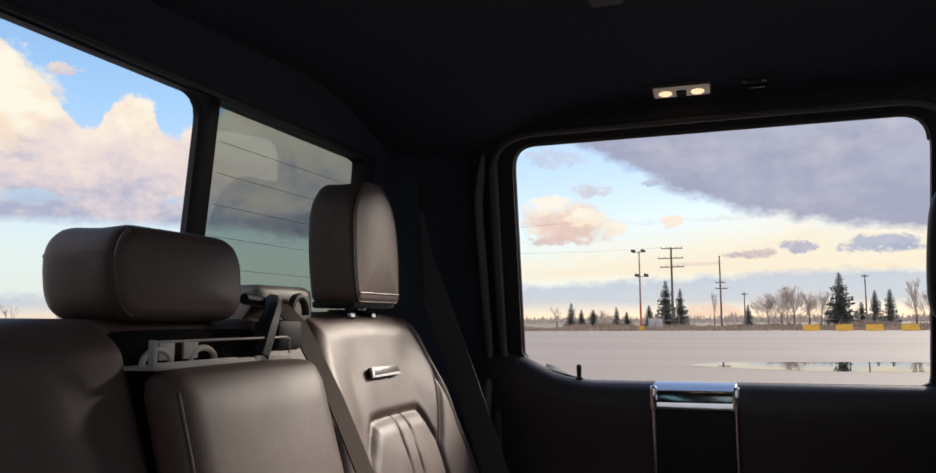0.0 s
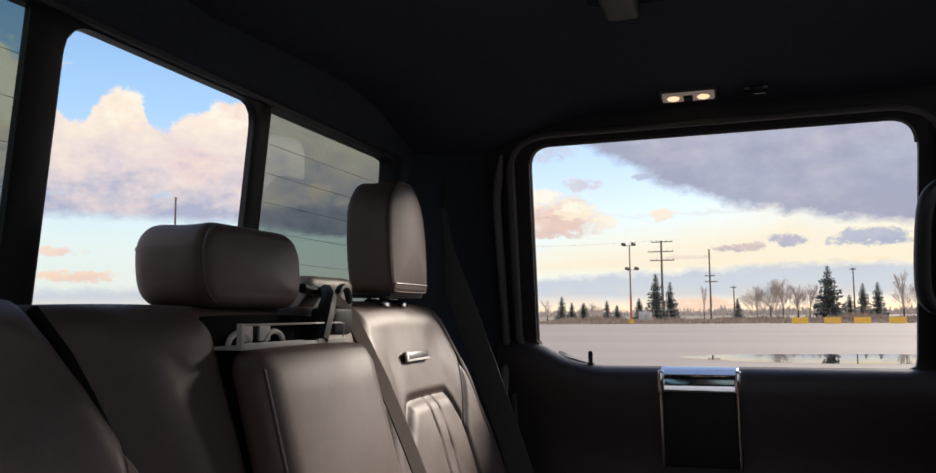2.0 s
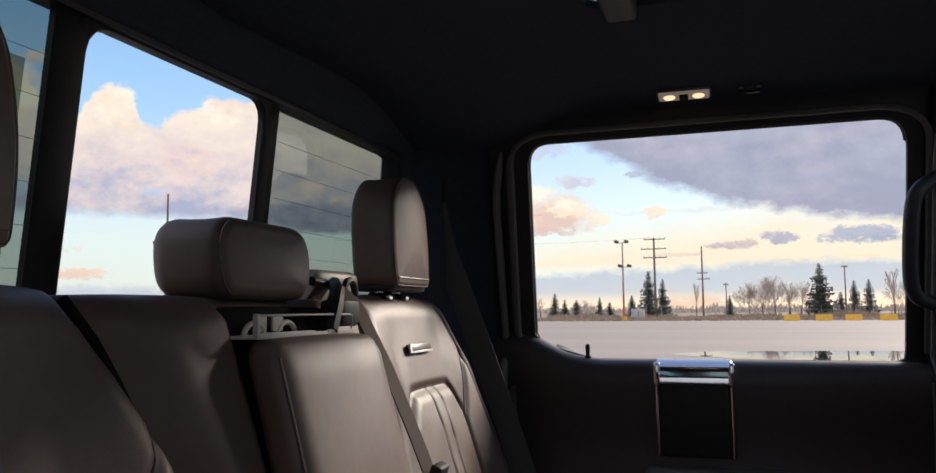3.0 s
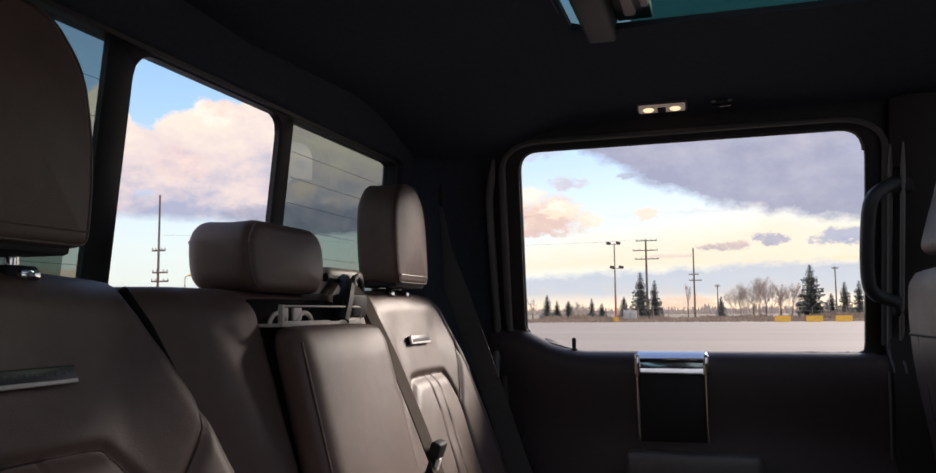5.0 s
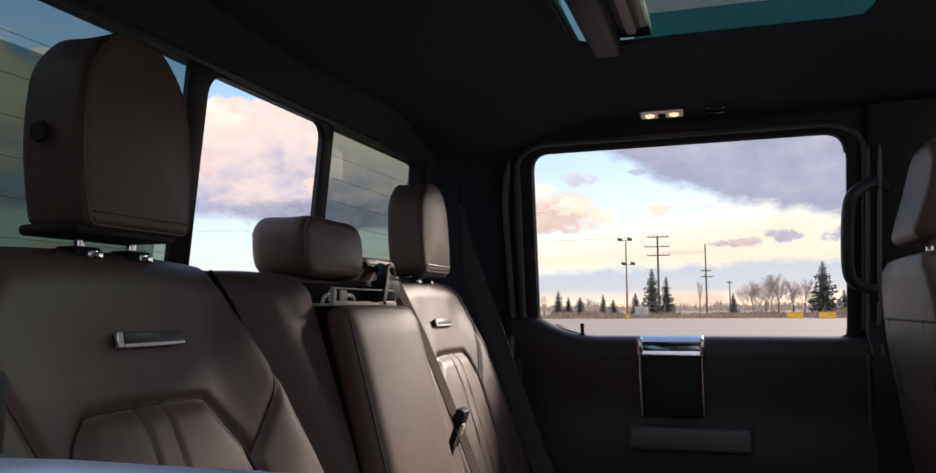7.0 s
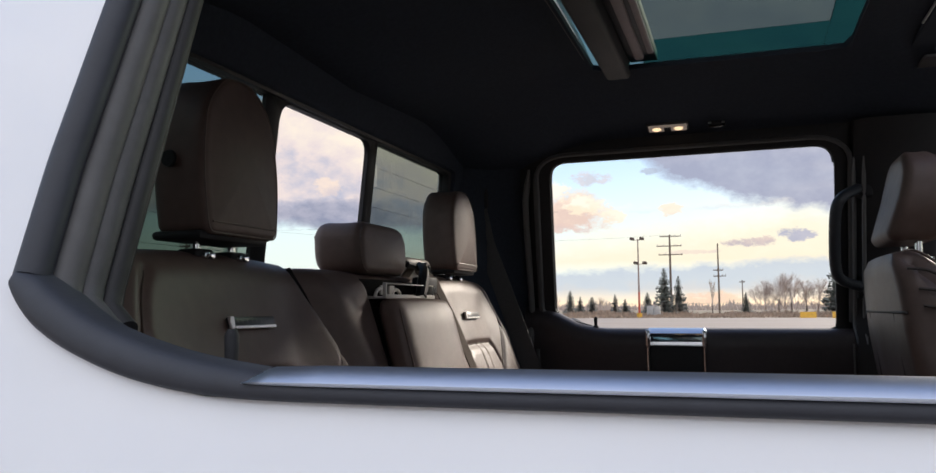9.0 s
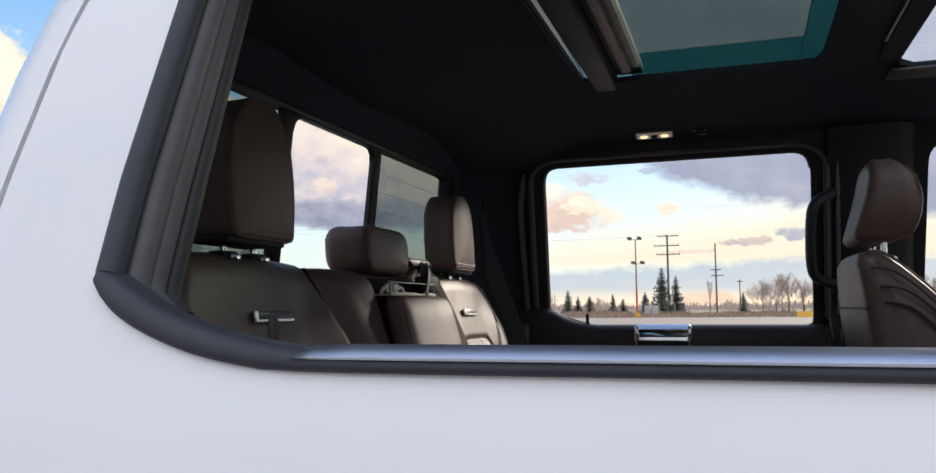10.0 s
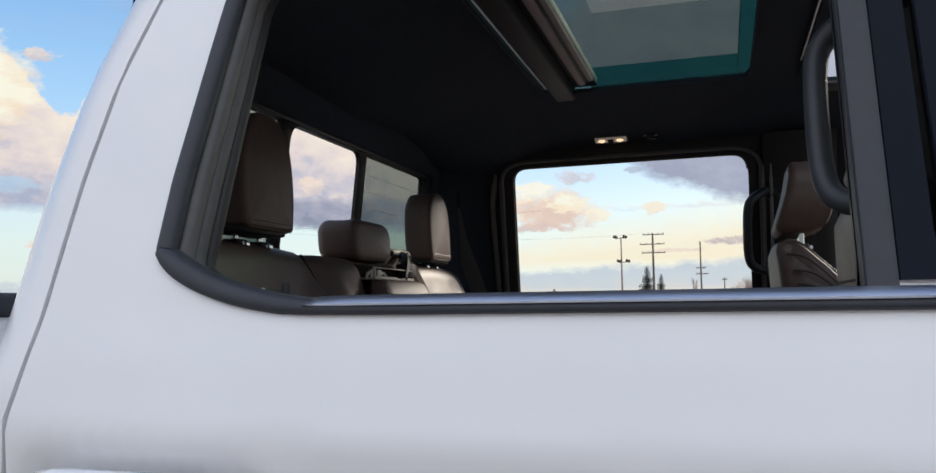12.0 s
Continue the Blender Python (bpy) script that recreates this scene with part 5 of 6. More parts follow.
mid_belt = thing("seat_belt", "black middle belt draped over the bench with its buckle", "seat belt", (-0.25, 0.2, 1.2), group="seat belts")
off = Matrix.Translation(-Vector(mid_belt.location))
STRAP = [(-0.372, 0.150, 1.398), (-0.354, 0.148, 1.420), (-0.334, 0.150, 1.418), (-0.314, 0.156, 1.398), (-0.297, 0.165, 1.360), (-0.279, 0.178, 1.315), (-0.262, 0.186, 1.270), (-0.246, 0.190, 1.230), (-0.228, 0.192, 1.185), (-0.206, 0.194, 1.13), (-0.180, 0.196, 1.06)]
under(mid_belt, off, "webbing", ribbon(STRAP, 0.038, 0.0018, (-0.02, 1, 0.02)), STRAP_GREY, "dark belt webbing")
under(mid_belt, off, "retractor_loop", tube([(-0.300, 0.060, 1.366), (-0.302, 0.075, 1.392), (-0.310, 0.100, 1.412), (-0.330, 0.130, 1.421), (-0.345, 0.165, 1.414)], [0.010, 0.011, 0.009, 0.009, 0.008], 8), BLACK_TRIM)
under(mid_belt, off, "retractor_housing", cushion((-0.392, 0.228, 1.418), (0.044, 0.130, 0.050), 0.012, 6), HOUSING, "taupe plastic retractor housing")
under(mid_belt, off, "retractor_cover", box((-0.335, 0.100, 1.370), (-0.302, 0.148, 1.402), 0.006, 2), BLACK_TRIM)
under(mid_belt, off, "belt_tab", tube([(-0.340, 0.092, 1.424), (-0.335, 0.128, 1.420)], 0.006, 8), BLACK_TRIM)
under(mid_belt, off, "slack_loop", tube([Vector((-0.36, 0.235 + 0.018 * math.cos(a), 1.408 + 0.022 * math.sin(a))) for a in [math.pi * i / 10 for i in range(11)]], 0.005, 8), BLACK_TRIM)
lie = Matrix.Translation((-0.220, 0.188, 1.184)) @ Matrix.Rotation(math.atan(0.36), 4, "Y") @ Matrix.Rotation(0.0, 4, "X")
bk = under(mid_belt, off, "buckle", box((-0.006, -0.017, -0.006), (0.009, 0.017, 0.018), 0.004, 3, lie), BLACK_TRIM, "black belt adjuster")
under(bk, off, "latch_plate", box((-0.002, -0.004, -0.044), (0.0105, 0.008, -0.004), 0.0025, 2, lie), SILVER, "bright latch plate")
under(bk, off, "tongue", box((-0.004, -0.008, -0.070), (0.006, 0.014, -0.004), 0.004, 2, lie), BLACK_TRIM)

# ---------------------------------------------------------------- front seats
def side_loft(side, yc, wide, r, bulge):
    """A padded block with one side outline, swept across; wide gives its half width by height, r rounds its edges."""
    lp = resample(side, 72)
    mid = sum(lp, Vector((0, 0))) / len(lp)
    steps = [math.sin(a) for a in [math.pi / 2 * i / 7 for i in range(8)]]
    rows = []
    for q in (-1, 1):
        part_rows = []
        for f in [0.0, 0.3, 0.6, 0.8] + [1.0] * 0:
            part_rows.append((f, 0.0, None))
        for i in range(8):
            part_rows.append((None, r * (1 - math.cos(math.pi / 2 * i / 7)), math.sin(math.pi / 2 * i / 7)))
        block = []
        for f, inset, up in part_rows:
            ring = []
            for i, p in enumerate(lp):
                t = (lp[(i + 1) % len(lp)] - lp[i - 1]).normalized()
                n = Vector((t.y, -t.x))
                if n.dot(p - mid) < 0:
                    n = -n
                w = wide(p.y)
                y = (w - r) * f if f is not None else (w - r) + r * up * 0.8
                c = p - n * inset + n * bulge * (0.35 * (1 - (y / w) ** 2))
                ring.append(Vector((c.x, yc + q * y, c.y)))
            block.append(ring)
        # close the cheek, slightly swollen
        last = block[-1]
        cen = sum(last, Vector()) / len(last)
        for k in (0.9, 0.8, 0.7, 0.6, 0.5, 0.4, 0.3, 0.2, 0.1, 0.02):
            block.append([Vector((cen.x + (p.x - cen.x) * k, yc + q * (wide(cen.z + (p.z - cen.z) * k) - 0.2 * r + 0.2 * r * (1 - k * k)), cen.z + (p.z - cen.z) * k)) for p in last])
        rows.append(block)
    bm = bmesh.new()
    rings_to_mesh(bm, rows[0][::-1] + rows[1][1:])
    bmesh.ops.remove_doubles(bm, verts=bm.verts, dist=0.0001)
    bmesh.ops.recalc_face_normals(bm, faces=bm.faces)
    return bm


def front_seat(s, label):
    e = thing("front_seat", label, "car seat", (0.65, s * 0.42, 0.60), group="front seats")
    off = Matrix.Translation(-Vector(e.location))

    def add(nm, bm, mat, lab="", up=None):
        bmesh.ops.transform(bm, matrix=off, verts=bm.verts)
        return part(nm, bm, mat, up or e, lab)

    yc = s * 0.42
    # side outline of the backrest: straight back, front edge sweeping down and forward
    side = loop_round([(0.52, 0.92, 0.03), (0.462, 1.30, 0.3), (0.452, 1.432, 0.020), (0.492, 1.438, 0.03), (0.545, 1.385, 0.05), (0.655, 1.26, 0.10), (0.70, 0.92, 0.04)])

    def wide(z):
        return lerp_table([(0.9, 0.235), (1.25, 0.232), (1.36, 0.214), (1.405, 0.192), (1.432, 0.160), (1.45, 0.150)], z)

    bm = side_loft(side, yc, wide, 0.030, 0.012)
    b = add("backrest", bm, LEATHER, "brown leather backrest, seamed on the back")
    for row in (((0.470, 1.405), (0.505, 1.398), (0.545, 1.362), (0.590, 1.308), (0.640, 1.235)), ((0.482, 1.372), (0.520, 1.364), (0.560, 1.330), (0.600, 1.275), (0.640, 1.20)), ((0.486, 1.345), (0.525, 1.335), (0.565, 1.295), (0.600, 1.235))):
        for q in (1, -1):
            run = curve_through([(x, yc + q * (wide(z) + 0.0005), z) for x, z in row], 5)
            add("seam", tube(run, 0.0026, 6), STITCH, "", b)
    for q in (1, -1):
        run = curve_through([(x, yc + q * (wide(z) - 0.012), z) for x, z in ((0.474, 1.436), (0.500, 1.431), (0.545, 1.385), (0.600, 1.3225), (0.640, 1.272))], 5)
        add("piping", tube(run, 0.0024, 6), PIPING, "", b)
    rear = curve_through([(0.4635, yc - 0.207, 1.334), (0.4595, yc - 0.192, 1.334), (0.4580, yc - 0.12, 1.334), (0.4570, yc, 1.334), (0.4580, yc + 0.12, 1.334), (0.4595, yc + 0.192, 1.334), (0.4635, yc + 0.207, 1.334)], 4)
    add("seam", tube(rear, 0.0028, 6), STITCH, "", b)
    for d in (-0.13, 0.13):
        add("seam", tube([(0.4580, yc + d, 1.334), (0.4645, yc + d, 1.285), (0.4745, yc + d, 1.20)], 0.0024, 6), STITCH, "", b)
    add("seat_cushion", cushion((0.86, s * 0.42, 0.95), (0.52, 0.52, 0.16), 0.05, 8, (0, 0, 0.012)), LEATHER)
    add("seat_base", box((0.64, s * 0.42 - 0.22, 0.60), (1.10, s * 0.42 + 0.22, 0.88), 0.02), BLACK_TRIM)
    cz = 1.533
    # headrest: hollowed back with a jutting lower lip, rounded front
    face = [(yc - 0.098, 1.456, 0.02), (yc + 0.098, 1.456, 0.02), (yc + 0.120, 1.515, 0.12), (yc + 0.112, 1.585, 0.05), (yc + 0.062, 1.617, 0.06), (yc - 0.062, 1.617, 0.06), (yc - 0.112, 1.585, 0.05), (yc - 0.120, 1.515, 0.12)]
    bm, rim = face_loft(face, 0.0, 0.10, 0.020, 0.034, 0.004, 0.0)
    rear_tab = [(1.450, 0.455), (1.475, 0.459), (1.505, 0.469), (1.54, 0.480), (1.575, 0.488), (1.62, 0.492)]
    front_tab = [(1.450, 0.548), (1.475, 0.566), (1.505, 0.576), (1.54, 0.579), (1.575, 0.572), (1.62, 0.545)]
    for p in [v.co for v in bm.verts] + rim:
        a, b = lerp_table(rear_tab, p.z), lerp_table(front_tab, p.z)
        p.x = a + p.x / 0.10 * (b - a)
    h = add("headrest", bm, LEATHER, "padded leather headrest with piping")
    add("piping", tube(rim, 0.0013, 6, closed=True), PIPING, "", h)
    posts(e, s * 0.42, 0.512, 1.425, cz, 0.065, off)
    return e


front_seat(1, "brown leather driver's seat seen from behind")
passenger = front_seat(-1, "brown leather front passenger seat")
passenger.location.x += 0.05

# ---------------------------------------------------------------- grab handles, lamps
def grab_handle(s):
    e = thing("grab_handle", "black moulded grab handle on the door pillar", "grab handle", (0.455, s * 0.70, 1.40), group="grab handles")
    off = Matrix.Translation(-Vector(e.location))
    y = lambda z, d: s * (0.80 - 0.297 * (z - 1.29) - d)
    pts = [(0.470, y(1.60, 0.02), 1.600), (0.450, y(1.59, 0.045), 1.590), (0.425, y(1.57, 0.066), 1.572), (0.414, y(1.545, 0.072), 1.545), (0.411, y(1.48, 0.072), 1.48),
           (0.413, y(1.425, 0.072), 1.425), (0.424, y(1.402, 0.066), 1.402), (0.450, y(1.395, 0.045), 1.392), (0.472, y(1.39, 0.02), 1.386)]
    smoothpts = []
    for i in range(len(pts) - 1):
        p0, p1, p2, p3 = (Vector(pts[max(0, min(len(pts) - 1, i + k))]) for k in (-1, 0, 1, 2))
        for j in range(4):
            t = j / 4
            smoothpts.append(0.5 * ((2 * p1) + (p2 - p0) * t + (2 * p0 - 5 * p1 + 4 * p2 - p3) * t * t + (3 * p1 - p0 - 3 * p2 + p3) * t ** 3))
    smoothpts.append(Vector(pts[-1]))
    under(e, off, "grip", tube(smoothpts, 0.0128, 14, rz=0.0115), SLATE)
    for z in (1.600, 1.386):
        under(e, off, "mount", cushion((0.476, y(z, 0.018), z), (0.036, 0.036, 0.052), 0.012, 4), BLACK_TRIM)
    return e


grab_handle(1)
near_handle = grab_handle(-1)
near_handle.location.x += 0.030
near_handle.location.y -= 0.012


def roof_lamp(s):
    y = 0.632
    z = headliner_z(0.07, y)
    tilt = math.atan((headliner_z(0.07, y + 0.02) - headliner_z(0.07, y - 0.02)) / 0.04)
    e = thing("dome_lamp", "small lit dome lamp with two bulbs", "lamp", (0.072, s * y, z))
    e.rotation_euler = (s * tilt, 0, 0)
    part("bezel", box((-0.046, -0.016, -0.004), (0.046, 0.016, 0.004), 0.0035, 3), GREY_TRIM, e)
    part("lens", box((-0.042, -0.0125, -0.0075), (0.042, 0.0125, -0.001), 0.003, 3), LENS, e, "frosted lamp lens")
    part("switch", box((-0.0075, -0.007, -0.0105), (0.0075, 0.007, -0.004), 0.0015, 2), BLACK_TRIM, e, "black rocker switch")
    for x in (-0.024, 0.024):
        bm = bmesh.new()
        bmesh.ops.create_uvsphere(bm, u_segments=12, v_segments=8, radius=0.0085)
        bmesh.ops.transform(bm, matrix=Matrix.Translation((x, 0, -0.0075)) @ Matrix.Diagonal((1.2, 0.9, 0.35, 1)), verts=bm.verts)
        part("bulb", bm, BULB, e, "warm glowing bulb")
    h = thing("coat_hook", "black folding coat hook beside the lamp", "hook", (0.178, s * (y + 0.004), headliner_z(0.178, y)))
    h.rotation_euler = (s * tilt, 0, 0)
    part("plate", box((-0.019, -0.013, -0.004), (0.019, 0.013, 0.003), 0.003, 2), BLACK_TRIM, h)
    part("hook", tube([(-0.015, 0, -0.004), (-0.013, -0.008, -0.012), (0, -0.011, -0.0145), (0.013, -0.008, -0.012), (0.015, 0, -0.004)], 0.0028, 8), GLOSS_BLACK, h)
    for x in (-0.014, 0.014):
        part("screw_cap", box((x - 0.0035, -0.0125, -0.0062), (x + 0.0035, -0.008, -0.003), 0.001), STEEL, h)


roof_lamp(1)

# ---------------------------------------------------------------- outside: ground, puddle
def ground_material():
    mt = material("dusty_asphalt", (0.29, 0.243, 0.205), 0.75, scale=3.0, vary=0.06, bump=0.3, bump_scale=-60, coarse=0.06, bump_dist=0.01)
    nt = mt.node_tree
    b = nt.nodes["Principled BSDF"]
    src = b.inputs["Base Color"].links[0].from_socket
    tc = nt.nodes.new("ShaderNodeTexCoord")
    sep = nt.nodes.new("ShaderNodeSeparateXYZ")
    nt.links.new(tc.outputs["Object"], sep.inputs[0])
    nz = nt.nodes.new("ShaderNodeTexNoise")
    nz.inputs["Scale"].default_value = 0.12
    nt.links.new(tc.outputs["Object"], nz.inputs["Vector"])
    wob = nt.nodes.new("ShaderNodeMath")
    wob.operation = "MULTIPLY_ADD"
    wob.inputs[1].default_value = 5.0
    nt.links.new(nz.outputs["Fac"], wob.inputs[0])
    nt.links.new(sep.outputs[1], wob.inputs[2])
    edge = nt.nodes.new("ShaderNodeMapRange")
    edge.inputs["From Min"].default_value, edge.inputs["From Max"].default_value = 103.5, 106.0
    nt.links.new(wob.outputs[0], edge.inputs["Value"])
    grass = nt.nodes.new("ShaderNodeValToRGB")
    grass.color_ramp.elements[0].color, grass.color_ramp.elements[1].color = (0.16, 0.125, 0.08, 1), (0.30, 0.245, 0.16, 1)
    n2 = nt.nodes.new("ShaderNodeTexNoise")
    n2.inputs["Scale"].default_value = 0.6
    nt.links.new(tc.outputs["Object"], n2.inputs["Vector"])
    nt.links.new(n2.outputs["Fac"], grass.inputs[0])
    mx = nt.nodes.new("ShaderNodeMix")
    mx.data_type = "RGBA"
    nt.links.new(edge.outputs[0], mx.inputs[0])
    nt.links.new(src, mx.inputs[6])
    nt.links.new(grass.outputs[0], mx.inputs[7])
    # long damp streaks over the lot
    mp = nt.nodes.new("ShaderNodeMapping")
    mp.inputs["Scale"].default_value = (0.02, 0.16, 1)
    nt.links.new(tc.outputs["Object"], mp.inputs[0])
    n3 = nt.nodes.new("ShaderNodeTexNoise")
    n3.inputs["Scale"].default_value, n3.inputs["Detail"].default_value = 1.0, 5
    nt.links.new(mp.outputs[0], n3.inputs["Vector"])
    st = nt.nodes.new("ShaderNodeMapRange")
    st.inputs["From Min"].default_value, st.inputs["From Max"].default_value = 0.42, 0.66
    st.inputs["To Min"].default_value, st.inputs["To Max"].default_value = 1.02, 0.91
    nt.links.new(n3.outputs["Fac"], st.inputs["Value"])
    m2 = nt.nodes.new("ShaderNodeMix")
    m2.data_type, m2.blend_type = "RGBA", "MULTIPLY"
    m2.inputs[0].default_value = 1.0
    nt.links.new(mx.outputs[2], m2.inputs[6])
    nt.links.new(st.outputs[0], m2.inputs[7])
    nt.links.new(m2.outputs[2], b.inputs["Base Color"])
    return mt


bm = bmesh.new()
xs = [-3000, -400, -150, -60, -20, -6, 0, 6, 20, 60, 150, 400, 3000]
rings_to_mesh(bm, [[Vector((x, y, 0)) for y in [-3000, -400, -100, -30, -8, 0, 8, 20, 40, 70, 100, 140, 250, 600, 3000]] for x in xs], closed=False)
bmesh.ops.recalc_face_normals(bm, faces=bm.faces)
ground = part("ground", bm, ground_material(), None, smooth=False)
tagged(ground, "dusty pale asphalt lot running out to dry grass", "ground", kind="structure")
if ground.data.polygons[0].normal.z < 0:
    ground.data.flip_normals()

WATER = bpy.data.materials.new("puddle_water")
WATER.use_nodes = True
b = WATER.node_tree.nodes["Principled BSDF"]
b.inputs["Base Color"].default_value = (0.02, 0.02, 0.02, 1)
b.inputs["Roughness"].default_value = 0.015
b.inputs["Specular IOR Level"].default_value = 0.5
b.inputs["IOR"].default_value = 1.33
wv = WATER.node_tree.nodes.new("ShaderNodeTexNoise")
wv.inputs["Scale"].default_value = 1.5
wb = WATER.node_tree.nodes.new("ShaderNodeBump")
wb.inputs["Strength"].default_value, wb.inputs["Distance"].default_value = 0.04, 0.004
WATER.node_tree.links.new(wv.outputs["Fac"], wb.inputs["Height"])
WATER.node_tree.links.new(wb.outputs[0], b.inputs["Normal"])
bm = bmesh.new()
ring = []
for i in range(120):
    a = 2 * math.pi * i / 120
    r = 1 + 0.16 * noise.noise(Vector((math.cos(a) * 1.3, math.sin(a) * 1.3, 4.1))) + 0.07 * noise.noise(Vector((math.cos(a) * 5, math.sin(a) * 5, 1.7)))
    ring.append(bm.verts.new((3.6 + 5.2 * r * math.cos(a) ** 1, 25.3 + 2.7 * r * math.sin(a) * (1 - 0.35 * math.cos(a) ** 2), 0.005)))
bm.faces.new(ring)
puddle = part("water", bm, WATER, None, smooth=False)
tagged(puddle, "shallow rain puddle on the asphalt, mirroring the sky", "puddle", kind="structure")

# ---------------------------------------------------------------- outside: plants
BARK = material("grey_bark", (0.11, 0.085, 0.07), 0.9, scale=6, vary=0.3, bump=0.3)
# twigs and needles are paled and greyed: distance haze painted into their colour
TWIG = material("hazed_twigs", (0.52, 0.43, 0.375), 0.9, scale=2, vary=0.3, bump=0)
NEEDLE = material("hazed_needles", (0.16, 0.172, 0.152), 0.8, scale=3, vary=0.45, bump=0, random_part=0.3)
SCRUB = material("dry_scrub", (0.36, 0.27, 0.20), 0.9, scale=1.5, vary=0.4, bump=0, coarse=0.2)
WOOD = material("pole_wood", (0.16, 0.12, 0.095), 0.9, scale=4, vary=0.3, bump=0.3)
POLE_STEEL = material("painted_pole", (0.30, 0.22, 0.19), 0.6, scale=4, vary=0.2, bump=0.05)
RED_PAINT = material("faded_red_paint", (0.48, 0.09, 0.05), 0.6, scale=6, vary=0.25, bump=0.05)
YELLOW = material("yellow_concrete", (0.72, 0.40, 0.05), 0.7, scale=5, vary=0.2, bump=0.2, random_part=0.15)
BOX_GREY = material("grey_cabinet_paint", (0.45, 0.44, 0.42), 0.6, scale=4, vary=0.15, bump=0.05)
WIRE = material("power_cable", (0.03, 0.03, 0.03), 0.6, scale=10, vary=0.1, bump=0)


def place(az, d):
    """A place on the ground at that bearing from the truck (degrees right of straight across) and distance across."""
    return (0.13 + d * math.tan(radians(az)), -0.75 + d, 0.0)


def seg(bm, a, b, r0, r1, n=4):
    add_tube(bm, [a, b], [r0, r1], n)


def spruce_meshes(seed):
    rnd = random.Random(seed)
    t = bmesh.new()
    seg(t, (0, 0, 0), (0, 0, 0.97), 0.022, 0.003, 6)
    c = bmesh.new()
    z = 0.10
    while z < 0.985:
        reach = 0.31 * (1 - z) ** 0.8 * rnd.uniform(0.75, 1.15) + 0.012
        k = rnd.randint(6, 9)
        a0 = rnd.uniform(0, 6.3)
        for i in range(k):
            a = a0 + 6.283 * i / k + rnd.uniform(-0.3, 0.3)
            L = reach * rnd.uniform(0.65, 1.15)
            d = Vector((math.cos(a), math.sin(a), 0))
            sd = Vector((-d.y, d.x, 0))
            droop = rnd.uniform(0.15, 0.45)
            root = Vector((0, 0, z))
            m1 = root + d * L * 0.55 + Vector((0, 0, -L * droop * 0.35))
            tip = root + d * L + Vector((0, 0, -L * droop * 0.5 + 0.012))
            w = L * 0.30 + 0.008
            # a branch is a folded spray with hanging twigs
            for p, q, ww in ((root, m1, w), (m1, tip, w * 0.7)):
                dn = Vector((0, 0, -ww * 0.55))
                v = [c.verts.new(x) for x in (p, q, p.lerp(q, 0.55) + sd * ww + dn)]
                c.faces.new(v)
                v = [c.verts.new(x) for x in (p, q, p.lerp(q, 0.45) - sd * ww + dn)]
                c.faces.new(v)
                v = [c.verts.new(x) for x in (p.lerp(q, 0.2), q, p.lerp(q, rnd.uniform(0.5, 0.9)) + Vector((0, 0, -ww * rnd.uniform(0.7, 1.3))))]
                c.faces.new(v)
        z += 0.022 + 0.02 * (1 - z)
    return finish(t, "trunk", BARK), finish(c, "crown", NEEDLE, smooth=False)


SPRUCE = [spruce_meshes(i) for i in (3, 8, 21)]


def spruce(az, d, h, kind, wide=1.0):
    e = thing("spruce", "spruce at the edge of the lot, haze painted into its grey-green", "tree", place(az, d), group="spruces along the lot")
    h, wide = (h * 0.74, wide * 1.25) if az < -5.5 else (h * 0.92, wide)
    e.scale = (h * wide, h * wide, h)
    e.rotation_euler = (0, 0, az * 1.7 + kind)
    for nm, me in zip(("trunk", "crown"), SPRUCE[kind]):
        o = new(nm, me)
        o.parent = e
    return e


def bare_meshes(seed, spread, bushy):
    rnd = random.Random(seed)
    t, c = bmesh.new(), bmesh.new()

    def grow(p, d, L, r, depth):
        q = p + d * L
        seg(t if depth == 0 else c, p, q, r, r * 0.62, 5 if depth < 2 else 3)
        if depth >= 5:
            return
        k = (rnd.randint(3, 4) if depth > 1 else 3) if bushy else rnd.randint(2, 3) if depth else rnd.randint(3, 4)
        for _ in range(k):
            ax = Vector((rnd.gauss(0, 1), rnd.gauss(0, 1), rnd.gauss(0, 0.3))).normalized()
            nd = (d + ax * spread * rnd.uniform(0.4, 1.0) + Vector((0, 0, 0.14))).normalized()
            grow(p.lerp(q, rnd.uniform(0.7, 1.0)), nd, L * rnd.uniform(0.62, 0.82), r * 0.60, depth + 1)

    if bushy:
        for i in range(9):
            a = 6.283 * i / 9
            grow(Vector((0.05 * math.cos(a), 0.05 * math.sin(a), 0)), Vector((0.45 * math.cos(a), 0.45 * math.sin(a), 1)).normalized(), 0.27, 0.0055, 1)
    grow(Vector((0, 0, 0)), Vector((0, 0, 1)), 0.28, 0.012 if bushy else 0.022, 0)
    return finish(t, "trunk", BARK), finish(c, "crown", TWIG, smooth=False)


BARE = [bare_meshes(5, 0.55, False), bare_meshes(11, 0.7, True), bare_meshes(17, 0.35, False)]


def bare_tree(az, d, h, kind, wide=1.0):
    e = thing("bare_tree", "leafless brown tree in thin winter twigs", "tree", place(az, d), group="bare trees along the lot")
    e.scale = (h * wide, h * wide, h)
    e.rotation_euler = (0, 0, az * 2.3)
    for nm, me in zip(("trunk", "crown"), BARE[kind]):
        o = new(nm, me)
        o.parent = e
    return e


